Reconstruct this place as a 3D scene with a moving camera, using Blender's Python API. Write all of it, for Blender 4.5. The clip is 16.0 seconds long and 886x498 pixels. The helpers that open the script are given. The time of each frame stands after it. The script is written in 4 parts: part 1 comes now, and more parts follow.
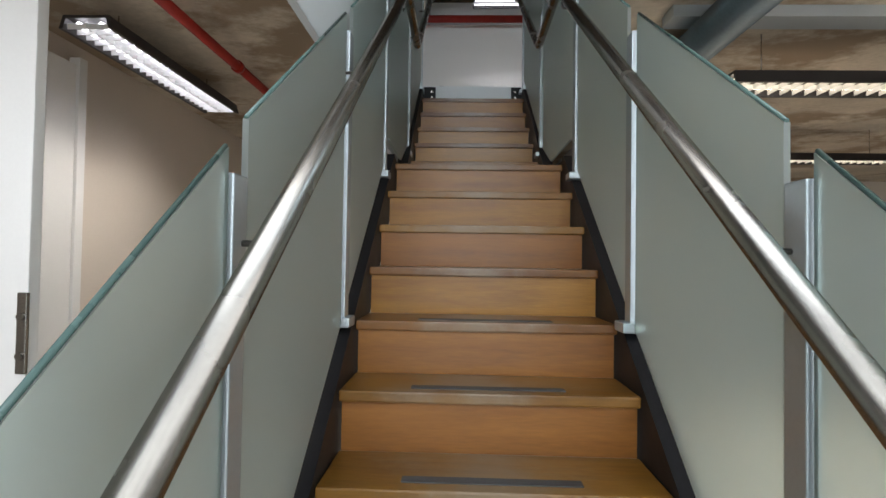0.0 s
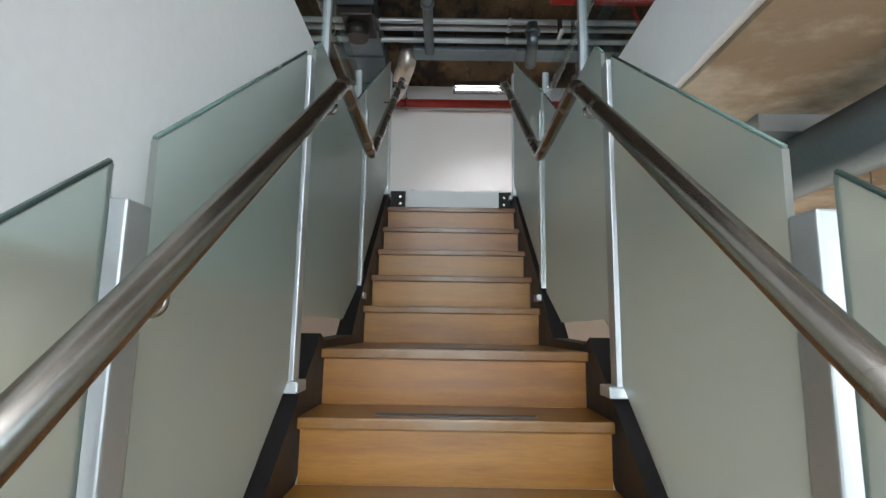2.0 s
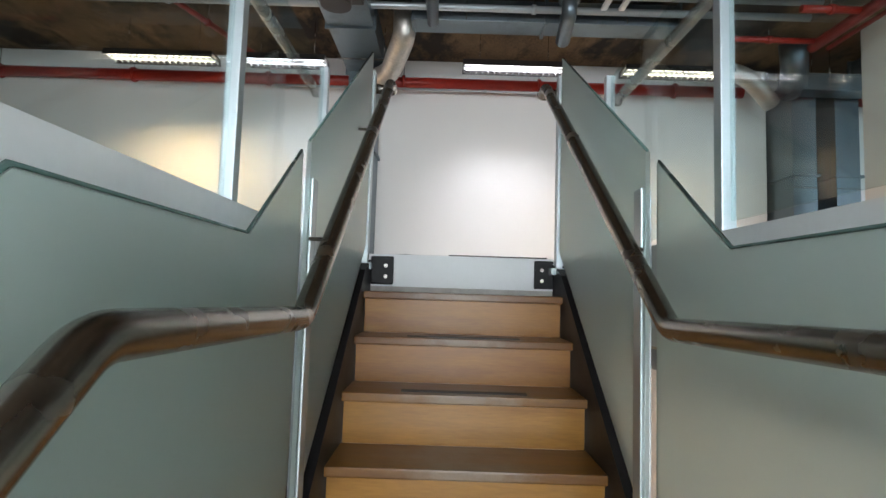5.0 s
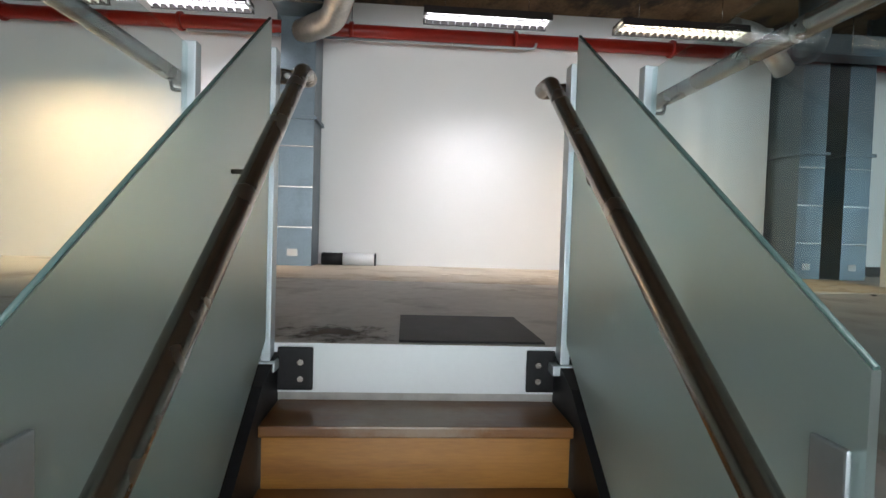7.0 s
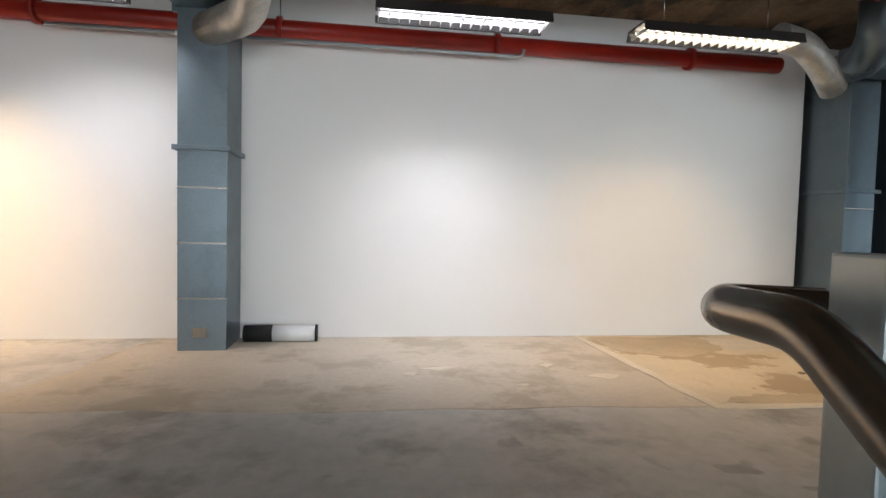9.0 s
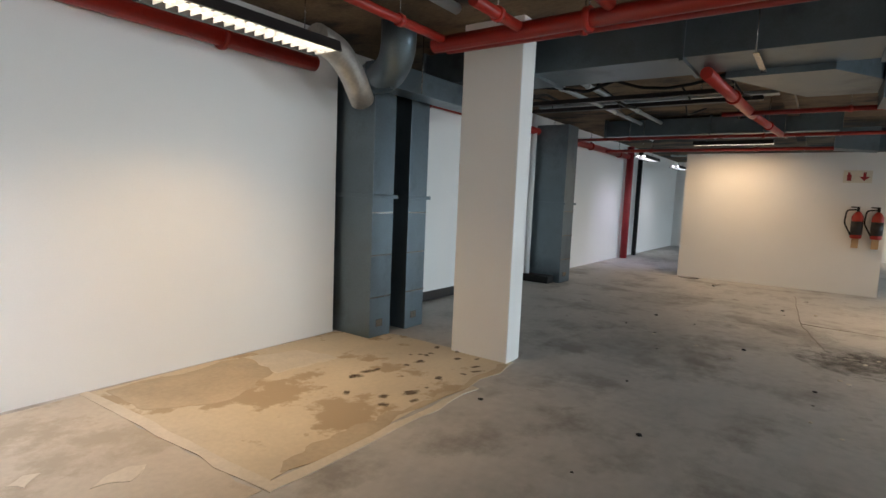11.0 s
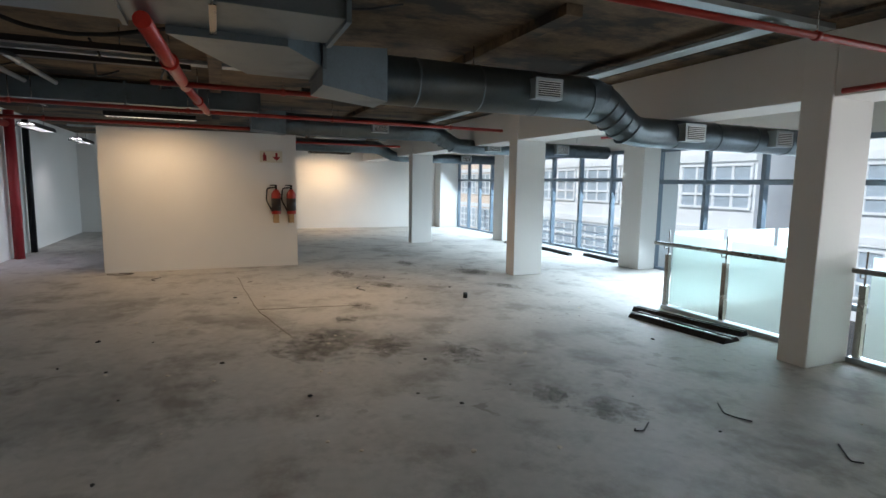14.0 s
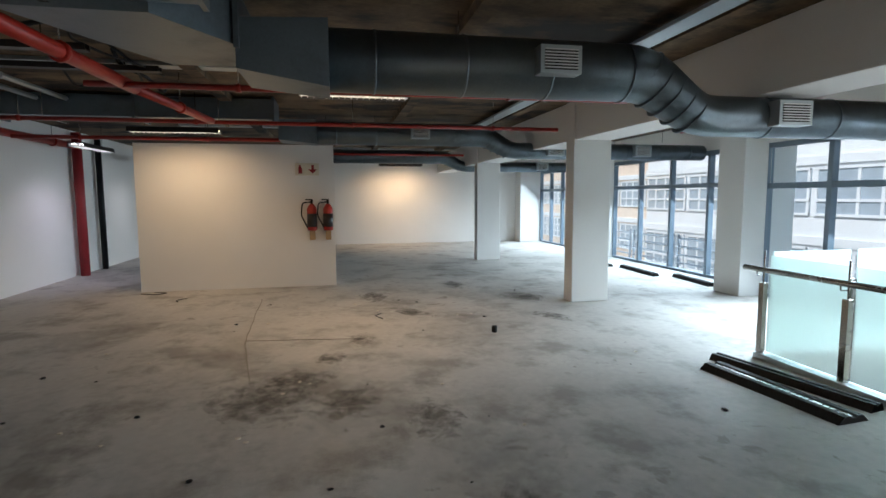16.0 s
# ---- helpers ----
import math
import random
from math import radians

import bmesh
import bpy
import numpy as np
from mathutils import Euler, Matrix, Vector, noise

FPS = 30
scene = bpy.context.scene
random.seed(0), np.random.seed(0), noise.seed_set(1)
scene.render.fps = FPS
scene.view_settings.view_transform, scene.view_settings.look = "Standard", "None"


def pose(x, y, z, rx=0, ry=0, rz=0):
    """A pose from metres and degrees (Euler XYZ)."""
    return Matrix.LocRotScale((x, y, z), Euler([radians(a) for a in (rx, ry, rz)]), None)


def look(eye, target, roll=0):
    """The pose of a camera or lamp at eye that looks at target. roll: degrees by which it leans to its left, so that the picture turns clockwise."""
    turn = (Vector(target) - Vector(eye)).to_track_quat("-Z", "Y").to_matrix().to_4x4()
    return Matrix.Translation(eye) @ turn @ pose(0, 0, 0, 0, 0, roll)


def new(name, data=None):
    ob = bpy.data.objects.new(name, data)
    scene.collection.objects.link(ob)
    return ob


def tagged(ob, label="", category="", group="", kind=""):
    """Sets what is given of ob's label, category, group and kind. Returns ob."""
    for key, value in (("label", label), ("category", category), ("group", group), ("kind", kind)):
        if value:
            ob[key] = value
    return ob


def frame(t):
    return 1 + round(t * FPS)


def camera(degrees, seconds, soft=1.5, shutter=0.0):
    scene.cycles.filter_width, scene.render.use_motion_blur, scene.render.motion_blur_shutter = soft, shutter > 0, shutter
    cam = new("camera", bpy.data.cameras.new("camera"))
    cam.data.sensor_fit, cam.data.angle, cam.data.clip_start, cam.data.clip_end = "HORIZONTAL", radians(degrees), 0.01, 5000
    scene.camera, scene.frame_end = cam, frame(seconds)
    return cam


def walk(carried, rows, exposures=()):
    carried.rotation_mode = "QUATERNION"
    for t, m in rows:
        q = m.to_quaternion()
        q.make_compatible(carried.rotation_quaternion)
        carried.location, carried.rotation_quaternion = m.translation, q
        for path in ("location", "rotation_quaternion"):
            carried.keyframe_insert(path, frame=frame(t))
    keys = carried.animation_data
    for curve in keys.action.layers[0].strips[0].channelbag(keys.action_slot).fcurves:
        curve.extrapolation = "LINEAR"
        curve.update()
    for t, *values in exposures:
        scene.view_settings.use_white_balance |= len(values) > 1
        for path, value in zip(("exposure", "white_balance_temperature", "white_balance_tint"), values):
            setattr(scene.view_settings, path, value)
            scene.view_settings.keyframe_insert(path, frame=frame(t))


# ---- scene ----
cam = camera(79.9, 16.0)
PATH = [
    (0, (-0.065, -5.043, -1.687), (-0.13, -3.045, -1.638), 0.9),
    (0.5, (-0.066, -4.674, -1.531), (-0.083, -2.693, -1.256), 1.3),
    (1, (-0.03, -4.375, -1.348), (-0.052, -2.397, -1.049), 1.7),
    (1.5, (-0.021, -4.197, -1.198), (-0.022, -2.219, -0.905), 1.5),
    (2, (-0.01, -3.983, -1.076), (-0.018, -2.007, -0.769), 0.9),
    (2.5, (0.005, -3.753, -0.883), (-0.006, -1.772, -0.609), 1.4),
    (3, (0.008, -3.566, -0.725), (-0.003, -1.585, -0.452), 1.3),
    (3.5, (-0.015, -3.345, -0.595), (-0.031, -1.364, -0.319), 1.1),
    (4, (-0.033, -3.153, -0.437), (-0.043, -1.164, -0.227), 1.1),
    (4.5, (-0.036, -2.922, -0.283), (-0.061, -0.93, -0.101), 1.1),
    (4.7, (-0.064, -2.839, -0.241), (-0.09, -0.847, -0.066), 1.5),
    (6.8, (-0.033, -1.894, 0.334), (0.109, 0.1, 0.277), 1.9),
    (7, (-0.027, -1.781, 0.383), (0.115, 0.213, 0.319), 1.8),
    (7.5, (-0.053, -1.392, 0.479), (0.168, 0.594, 0.396), 1.8),
    (8, (-0.005, -1.021, 0.582), (0.224, 0.964, 0.491), 1.8),
    (8.2, (0.012, -0.893, 0.679), (0.183, 1.098, 0.588), 1.7),
    (10.5, (0.304, 0.062, 1.262), (1.502, 1.652, 1.071), 1.6),
    (11, (0.52, 0.203, 1.373), (2.142, 1.356, 1.171), 2.4),
    (11.5, (0.689, 0.428, 1.429), (2.588, 1.012, 1.201), 3.0),
    (12, (0.844, 0.57, 1.562), (2.824, 0.544, 1.286), 2.2),
    (12.5, (1.088, 0.681, 1.528), (3.025, 0.268, 1.25), 1.9),
    (13, (1.242, 0.917, 1.533), (3.162, 0.415, 1.292), 1.3),
    (13.5, (1.417, 0.899, 1.545), (3.314, 0.313, 1.299), 1.2),
    (14, (1.652, 0.688, 1.52), (3.478, -0.09, 1.278), 0.9),
    (14.5, (1.897, 0.382, 1.507), (3.609, -0.622, 1.26), 1.1),
    (15, (2.145, 0.1, 1.519), (3.932, -0.769, 1.293), 0.9),
    (15.5, (2.323, -0.275, 1.507), (4.215, -0.888, 1.302), 0.3),
    (16, (2.477, -0.677, 1.498), (4.429, -1.067, 1.301), -0.3),
]
walk(cam, [(t, look(e, g, r)) for t, e, g, r in PATH], [(0, -0.65), (0.6, -0.4), (1.5, -0.1), (3, 0.35), (4.5, 0.45), (7.5, 0.4), (10.5, 0.2), (11.2, 0.2), (12.3, 0.0), (14, -0.1), (16, -0.15)])

# ---- world and light ----
world = bpy.data.worlds.new("world")
scene.world = world
world.use_nodes = True
wn = world.node_tree.nodes
sky = wn.new("ShaderNodeTexSky")
sky.sky_type = "NISHITA"
sky.sun_disc = False
sky.sun_elevation, sky.sun_rotation = radians(38), radians(346)
wn["Background"].inputs[1].default_value = 0.15
world.node_tree.links.new(sky.outputs[0], wn["Background"].inputs[0])
sun = new("sun", bpy.data.lights.new("sun", "SUN"))
sun.data.energy, sun.data.angle, sun.data.color = 3.6, radians(10), (1, 0.97, 0.92)
sun.matrix_world = look((0, 0, 32), (10, -40, 0))


def area(name, loc, target, sx, sy, watts, color, spread=180):
    li = bpy.data.lights.new(name, "AREA")
    li.shape, li.size, li.size_y, li.energy, li.color = "RECTANGLE", sx, sy, watts, color
    li.spread = radians(spread)
    ob = new(name, li)
    ob.matrix_world = look(loc, target)
    return ob


DAY = (0.68, 0.86, 1.0)
# sky light in the window openings, but for the added stair fill
area("daylight_far_bay", (17.0, -7.5, 1.2), (17.0, -3.5, -2.4), 4.0, 2.1, 220, DAY, 120)
area("daylight_middle_bay", (12.1, -7.5, 1.2), (12.1, -3.5, -2.4), 4.3, 2.1, 220, DAY, 115)
area("daylight_near_bay", (7.1, -7.05, 1.2), (5.8, -3.2, -2.4), 3.7, 2.0, 290, DAY, 115)
# fill added to brighten the stairwell, set in a bay never in view
area("stair_fill_light", (0.4, -7.5, 1.0), (0.8, -3.5, -1.2), 7.2, 2.3, 280, (0.93, 0.96, 1.0), 135)
area("daylight_low_bay", (1.6, -7.5, -1.7), (0.8, 0, -2.2), 7.0, 2.4, 230, (0.97, 0.97, 0.98))

# ---- materials ----


def mat(name, base, rough=0.6, metal=0.0, var=0.12, scale=3.0, fine=60.0, bump=0.1, stain=None, stain_scale=0.6, stain_lo=0.5, stain_hi=0.7, stretch=(1, 1, 1), rvar=0.1):
    m = bpy.data.materials.new(name)
    m.use_nodes = True
    n, l = m.node_tree.nodes, m.node_tree.links
    p = n["Principled BSDF"]
    co = n.new("ShaderNodeTexCoord")
    mp = n.new("ShaderNodeMapping")
    mp.inputs["Scale"].default_value = stretch
    l.new(co.outputs["Object"], mp.inputs[0])
    a = n.new("ShaderNodeTexNoise")
    a.inputs["Scale"].default_value, a.inputs["Detail"].default_value = scale, 8
    b = n.new("ShaderNodeTexNoise")
    b.inputs["Scale"].default_value, b.inputs["Detail"].default_value = fine, 4
    l.new(mp.outputs[0], a.inputs[0])
    l.new(mp.outputs[0], b.inputs[0])
    mix = n.new("ShaderNodeMix")
    mix.data_type = "RGBA"
    mix.inputs[6].default_value = (*[c * (1 - var) for c in base], 1)
    mix.inputs[7].default_value = (*[min(1, c * (1 + var)) for c in base], 1)
    ad = n.new("ShaderNodeMath")
    ad.operation = "MULTIPLY_ADD"
    ad.inputs[1].default_value, ad.inputs[2].default_value = 0.35, 0.0
    l.new(b.outputs[0], ad.inputs[0])
    ad2 = n.new("ShaderNodeMath")
    ad2.operation = "MULTIPLY_ADD"
    ad2.inputs[1].default_value = 0.65
    l.new(a.outputs[0], ad2.inputs[0])
    l.new(ad.outputs[0], ad2.inputs[2])
    ra = n.new("ShaderNodeMapRange")
    ra.inputs[1].default_value, ra.inputs[2].default_value = 0.3, 0.7
    l.new(ad2.outputs[0], ra.inputs[0])
    l.new(ra.outputs[0], mix.inputs[0])
    col = mix.outputs[2]
    if stain:
        s = n.new("ShaderNodeTexNoise")
        s.inputs["Scale"].default_value, s.inputs["Detail"].default_value, s.inputs["Roughness"].default_value = stain_scale, 9, 0.65
        l.new(mp.outputs[0], s.inputs[0])
        sr = n.new("ShaderNodeMapRange")
        sr.inputs[1].default_value, sr.inputs[2].default_value = stain_lo, stain_hi
        l.new(s.outputs[0], sr.inputs[0])
        m2 = n.new("ShaderNodeMix")
        m2.data_type = "RGBA"
        l.new(sr.outputs[0], m2.inputs[0])
        l.new(col, m2.inputs[6])
        m2.inputs[7].default_value = (*stain, 1)
        col = m2.outputs[2]
    l.new(col, p.inputs["Base Color"])
    rr = n.new("ShaderNodeMapRange")
    rr.inputs[3].default_value, rr.inputs[4].default_value = max(0.02, rough - rvar), min(1, rough + rvar)
    l.new(a.outputs[0], rr.inputs[0])
    l.new(rr.outputs[0], p.inputs["Roughness"])
    p.inputs["Metallic"].default_value = metal
    if bump:
        bp = n.new("ShaderNodeBump")
        bp.inputs["Strength"].default_value, bp.inputs["Distance"].default_value = bump, 0.01
        l.new(ad2.outputs[0], bp.inputs["Height"])
        l.new(bp.outputs[0], p.inputs["Normal"])
    return m


WALL = mat("white_paint", (0.78, 0.76, 0.73), 0.6, var=0.03, scale=1.2, fine=90, bump=0.06)
BEIGE = mat("beige_paint", (0.62, 0.54, 0.46), 0.7, var=0.04, scale=1.0, fine=90, bump=0.05)
PLASTER = mat("white_plaster", (0.74, 0.76, 0.77), 0.7, var=0.05, scale=1.5, fine=40, bump=0.12)
PATCH = mat("fresh_white_filler", (0.74, 0.76, 0.77), 0.8, var=0.02, scale=3, fine=50, bump=0.15)
SOFFIT = mat("board_marked_concrete", (0.54, 0.47, 0.37), 0.85, var=0.25, scale=2.0, fine=25, bump=0.5, stain=(0.30, 0.225, 0.15), stain_scale=1.1, stain_lo=0.48, stain_hi=0.58, stretch=(1, 1.3, 1))
# brown concrete, its colour lowered to stand in for the ceiling's dimness
DARKSOFFIT = mat("dimmed_brown_concrete", (0.15, 0.10, 0.056), 0.9, var=0.6, scale=1.4, fine=20, bump=0.5, stain=(0.022, 0.018, 0.015), stain_scale=0.9, stain_lo=0.46, stain_hi=0.58, stretch=(2.0, 1, 1))
WOOD = mat("oiled_timber", (0.30, 0.125, 0.024), 0.34, var=0.28, scale=2.2, fine=26, bump=0.08, stain=(0.13, 0.040, 0.009), stain_scale=1.3, stain_lo=0.5, stain_hi=0.78, stretch=(0.7, 6, 6))
wn2, wl2 = WOOD.node_tree.nodes, WOOD.node_tree.links
oi = wn2.new("ShaderNodeObjectInfo")
mr = wn2.new("ShaderNodeMapRange")
mr.inputs[3].default_value, mr.inputs[4].default_value = 0.8, 1.15
wl2.new(oi.outputs["Random"], mr.inputs[0])
hs = wn2.new("ShaderNodeHueSaturation")
hr = wn2.new("ShaderNodeMapRange")
hr.inputs[3].default_value, hr.inputs[4].default_value = 0.494, 0.512
wl2.new(oi.outputs["Random"], hr.inputs[0])
wl2.new(hr.outputs[0], hs.inputs["Hue"])
wl2.new(mr.outputs[0], hs.inputs["Value"])
wp = wn2["Principled BSDF"]
wl2.new(wp.inputs["Base Color"].links[0].from_socket, hs.inputs["Color"])
wl2.new(hs.outputs[0], wp.inputs["Base Color"])


def worn_tread():
    """The stair timber, its varnish rubbed to a dull grey in the middle of the step."""
    m = WOOD.copy()
    m.name = "worn_timber_tread"
    n, l = m.node_tree.nodes, m.node_tree.links
    tone = [x for x in n if x.type == "HUE_SAT"][0].inputs["Value"].links[0].from_node
    tone.inputs[3].default_value, tone.inputs[4].default_value = 0.5, 0.8
    p = n["Principled BSDF"]
    src = p.inputs["Base Color"].links[0].from_socket
    co = [x for x in n if x.type == "TEX_COORD"][0]
    no, sx, ab, su, ra, mx = [n.new("ShaderNode" + k) for k in ("TexNoise", "SeparateXYZ", "Math", "Math", "MapRange", "Mix")]
    no.inputs["Scale"].default_value, no.inputs["Detail"].default_value, no.inputs["Roughness"].default_value = 5, 8, 0.7
    l.new(co.outputs["Object"], no.inputs[0])
    l.new(co.outputs["Object"], sx.inputs[0])
    ab.operation, su.operation = "ABSOLUTE", "MULTIPLY_ADD"
    l.new(sx.outputs[0], ab.inputs[0])
    su.inputs[1].default_value = -1.0
    l.new(ab.outputs[0], su.inputs[0])
    l.new(no.outputs[0], su.inputs[2])
    ra.inputs[1].default_value, ra.inputs[2].default_value, ra.inputs[4].default_value = 0.22, 0.5, 0.55
    l.new(su.outputs[0], ra.inputs[0])
    mx.data_type = "RGBA"
    l.new(ra.outputs[0], mx.inputs[0])
    l.new(src, mx.inputs[6])
    mx.inputs[7].default_value = (0.27, 0.22, 0.16, 1)
    l.new(mx.outputs[2], p.inputs["Base Color"])
    return m


TREAD = worn_tread()
BLACK = mat("black_steel", (0.012, 0.012, 0.013), 0.42, var=0.3, scale=6, fine=70, bump=0.08)
RUBBER = mat("black_rubber", (0.018, 0.018, 0.018), 0.6, var=0.4, scale=8, fine=90, bump=0.25)
for k in (RUBBER, BLACK):
    k.node_tree.nodes["Principled BSDF"].inputs["Specular IOR Level"].default_value = 0.2
GREYSTRIP = mat("worn_grip_strip", (0.07, 0.072, 0.075), 0.6, var=0.35, scale=14, fine=120, bump=0.3)
STEEL = mat("brushed_steel", (0.33, 0.305, 0.275), 0.27, 1.0, var=0.08, scale=8, fine=120, bump=0.02, rvar=0.02)
BRIGHT = mat("satin_aluminium", (0.48, 0.53, 0.55), 0.42, 0.7, var=0.06, scale=5, fine=100, bump=0.03)
GALV = mat("galvanised_sheet", (0.17, 0.21, 0.235), 0.40, 0.85, var=0.14, scale=3, fine=60, bump=0.03, stain=(0.10, 0.12, 0.135), stain_scale=1.5)
RED = mat("red_pipe_paint", (0.32, 0.018, 0.010), 0.38, var=0.2, scale=6, fine=60, bump=0.05)
DARKRED = mat("red_oxide_paint", (0.30, 0.02, 0.025), 0.5, var=0.2, scale=5, fine=60, bump=0.05)
DARK = mat("dark_housing", (0.02, 0.016, 0.015), 0.45, var=0.2, scale=6, fine=60, bump=0.04)
WHITEMETAL = mat("white_enamel", (0.75, 0.75, 0.74), 0.4, var=0.03, scale=6, fine=60, bump=0.02)
FRAME = mat("grey_aluminium_frame", (0.23, 0.29, 0.35), 0.45, 0.5, var=0.08, scale=5, fine=80, bump=0.03)
CARD = mat("cardboard", (0.42, 0.28, 0.15), 0.8, var=0.1, scale=8, fine=70, bump=0.05)
FLEX = mat("crinkled_foil", (0.55, 0.52, 0.47), 0.4, 0.8, var=0.2, scale=10, fine=40, bump=0.3)
OUTWALL = mat("pale_render", (0.74, 0.77, 0.80), 0.8, var=0.06, scale=0.6, fine=8, bump=0.05)
OUTBRICK = mat("tan_cladding", (0.74, 0.62, 0.52), 0.8, var=0.12, scale=0.8, fine=8, bump=0.05)
OUTGLASS = mat("far_window_glass", (0.36, 0.43, 0.50), 0.3, var=0.2, scale=0.7, fine=3, bump=0)
STREET = mat("asphalt", (0.06, 0.06, 0.062), 0.85, var=0.2, scale=1, fine=30, bump=0.2)


def floor_mat():
    m = mat("worn_concrete_floor", (0.44, 0.42, 0.39), 0.6, var=0.2, scale=1.7, fine=14, bump=0.35, stain=(0.27, 0.25, 0.225), stain_scale=1.6, stain_lo=0.50, stain_hi=0.64, rvar=0.2)
    n, l = m.node_tree.nodes, m.node_tree.links
    p = n["Principled BSDF"]
    src = p.inputs["Base Color"].links[0].from_socket
    co = [x for x in n if x.type == "TEX_COORD"][0]
    # small scuffs and drips of old adhesive
    v = n.new("ShaderNodeTexNoise")
    v.inputs["Scale"].default_value, v.inputs["Detail"].default_value, v.inputs["Distortion"].default_value = 4.5, 10, 0.6
    l.new(co.outputs["Object"], v.inputs[0])
    r = n.new("ShaderNodeMapRange")
    r.inputs[1].default_value, r.inputs[2].default_value = 0.61, 0.66
    l.new(v.outputs[0], r.inputs[0])
    k = n.new("ShaderNodeTexNoise")
    k.inputs["Scale"].default_value, k.inputs["Detail"].default_value = 0.55, 6
    l.new(co.outputs["Object"], k.inputs[0])
    kr = n.new("ShaderNodeMapRange")
    kr.inputs[1].default_value, kr.inputs[2].default_value = 0.47, 0.6
    l.new(k.outputs[0], kr.inputs[0])
    km = n.new("ShaderNodeMath")
    km.operation = "MULTIPLY"
    l.new(r.outputs[0], km.inputs[0])
    l.new(kr.outputs[0], km.inputs[1])
    m1 = n.new("ShaderNodeMix")
    m1.data_type = "RGBA"
    l.new(km.outputs[0], m1.inputs[0])
    l.new(src, m1.inputs[6])
    m1.inputs[7].default_value = (0.27, 0.25, 0.22, 1)
    v2 = n.new("ShaderNodeTexNoise")
    v2.inputs["Scale"].default_value, v2.inputs["Detail"].default_value = 2.1, 10
    l.new(co.outputs["Object"], v2.inputs[0])
    r2 = n.new("ShaderNodeMapRange")
    r2.inputs[1].default_value, r2.inputs[2].default_value = 0.56, 0.72
    l.new(v2.outputs[0], r2.inputs[0])
    m2 = n.new("ShaderNodeMix")
    m2.data_type = "RGBA"
    l.new(r2.outputs[0], m2.inputs[0])
    l.new(m1.outputs[2], m2.inputs[6])
    m2.inputs[7].default_value = (0.46, 0.44, 0.41, 1)
    l.new(m2.outputs[2], p.inputs["Base Color"])
    return m


FLOOR = floor_mat()
SCREED = mat("sandy_screed", (0.58, 0.50, 0.37), 0.85, var=0.12, scale=2.2, fine=30, bump=0.4, stain=(0.40, 0.31, 0.20), stain_scale=1.3, stain_lo=0.52, stain_hi=0.56)
GROUT = mat("pale_screed_edge", (0.60, 0.54, 0.44), 0.85, var=0.12, scale=5, fine=40, bump=0.3)
SAND = mat("beige_levelled_floor", (0.50, 0.44, 0.355), 0.8, var=0.14, scale=1.8, fine=25, bump=0.3, stain=(0.40, 0.34, 0.26), stain_scale=1.5, stain_lo=0.5, stain_hi=0.58)
DAMP = mat("damp_screed", (0.45, 0.365, 0.25), 0.75, var=0.18, scale=3, fine=30, bump=0.3)
CRACK = mat("dusty_joint", (0.20, 0.175, 0.145), 0.7, var=0.4, scale=9, fine=50, bump=0.3)


def sheen(n, l, low, high):
    """Gloss that grows towards grazing angles."""
    lw, pw, ma = n.new("ShaderNodeLayerWeight"), n.new("ShaderNodeMath"), n.new("ShaderNodeMath")
    lw.inputs[0].default_value = 0.5
    pw.operation, ma.operation = "POWER", "MULTIPLY_ADD"
    pw.inputs[1].default_value = 4.0
    ma.inputs[1].default_value, ma.inputs[2].default_value = high, low
    l.new(lw.outputs["Facing"], pw.inputs[0])
    l.new(pw.outputs[0], ma.inputs[0])
    return ma.outputs[0]


def soft_stain(name, color, scale, lo, hi, most=0.85):
    """A stain that breaks up into blotches and fades out towards its edge."""
    m = bpy.data.materials.new(name)
    m.use_nodes = True
    n, l = m.node_tree.nodes, m.node_tree.links
    p = n["Principled BSDF"]
    p.inputs["Base Color"].default_value, p.inputs["Roughness"].default_value = (*color, 1), 0.7
    co, mp, ln, no, ad, mr, tr, mx = [n.new("ShaderNode" + k) for k in ("TexCoord", "Mapping", "VectorMath", "TexNoise", "Math", "MapRange", "BsdfTransparent", "MixShader")]
    mp.inputs["Location"].default_value = (-0.5, -0.5, 0)
    mp.inputs["Scale"].default_value = (1, 1, 0)
    ln.operation = "LENGTH"
    l.new(co.outputs["Generated"], mp.inputs[0])
    l.new(mp.outputs[0], ln.inputs[0])
    no.inputs["Scale"].default_value, no.inputs["Detail"].default_value, no.inputs["Roughness"].default_value = scale, 8, 0.7
    l.new(co.outputs["Object"], no.inputs[0])
    ad.operation = "MULTIPLY_ADD"
    ad.inputs[1].default_value = -0.75
    l.new(ln.outputs["Value"], ad.inputs[0])
    l.new(no.outputs[0], ad.inputs[2])
    mr.inputs[1].default_value, mr.inputs[2].default_value, mr.inputs[4].default_value = lo, hi, most
    l.new(ad.outputs[0], mr.inputs[0])
    l.new(mr.outputs[0], mx.inputs[0])
    l.new(tr.outputs[0], mx.inputs[1])
    l.new(p.outputs[0], mx.inputs[2])
    l.new(mx.outputs[0], n["Material Output"].inputs[0])
    return m


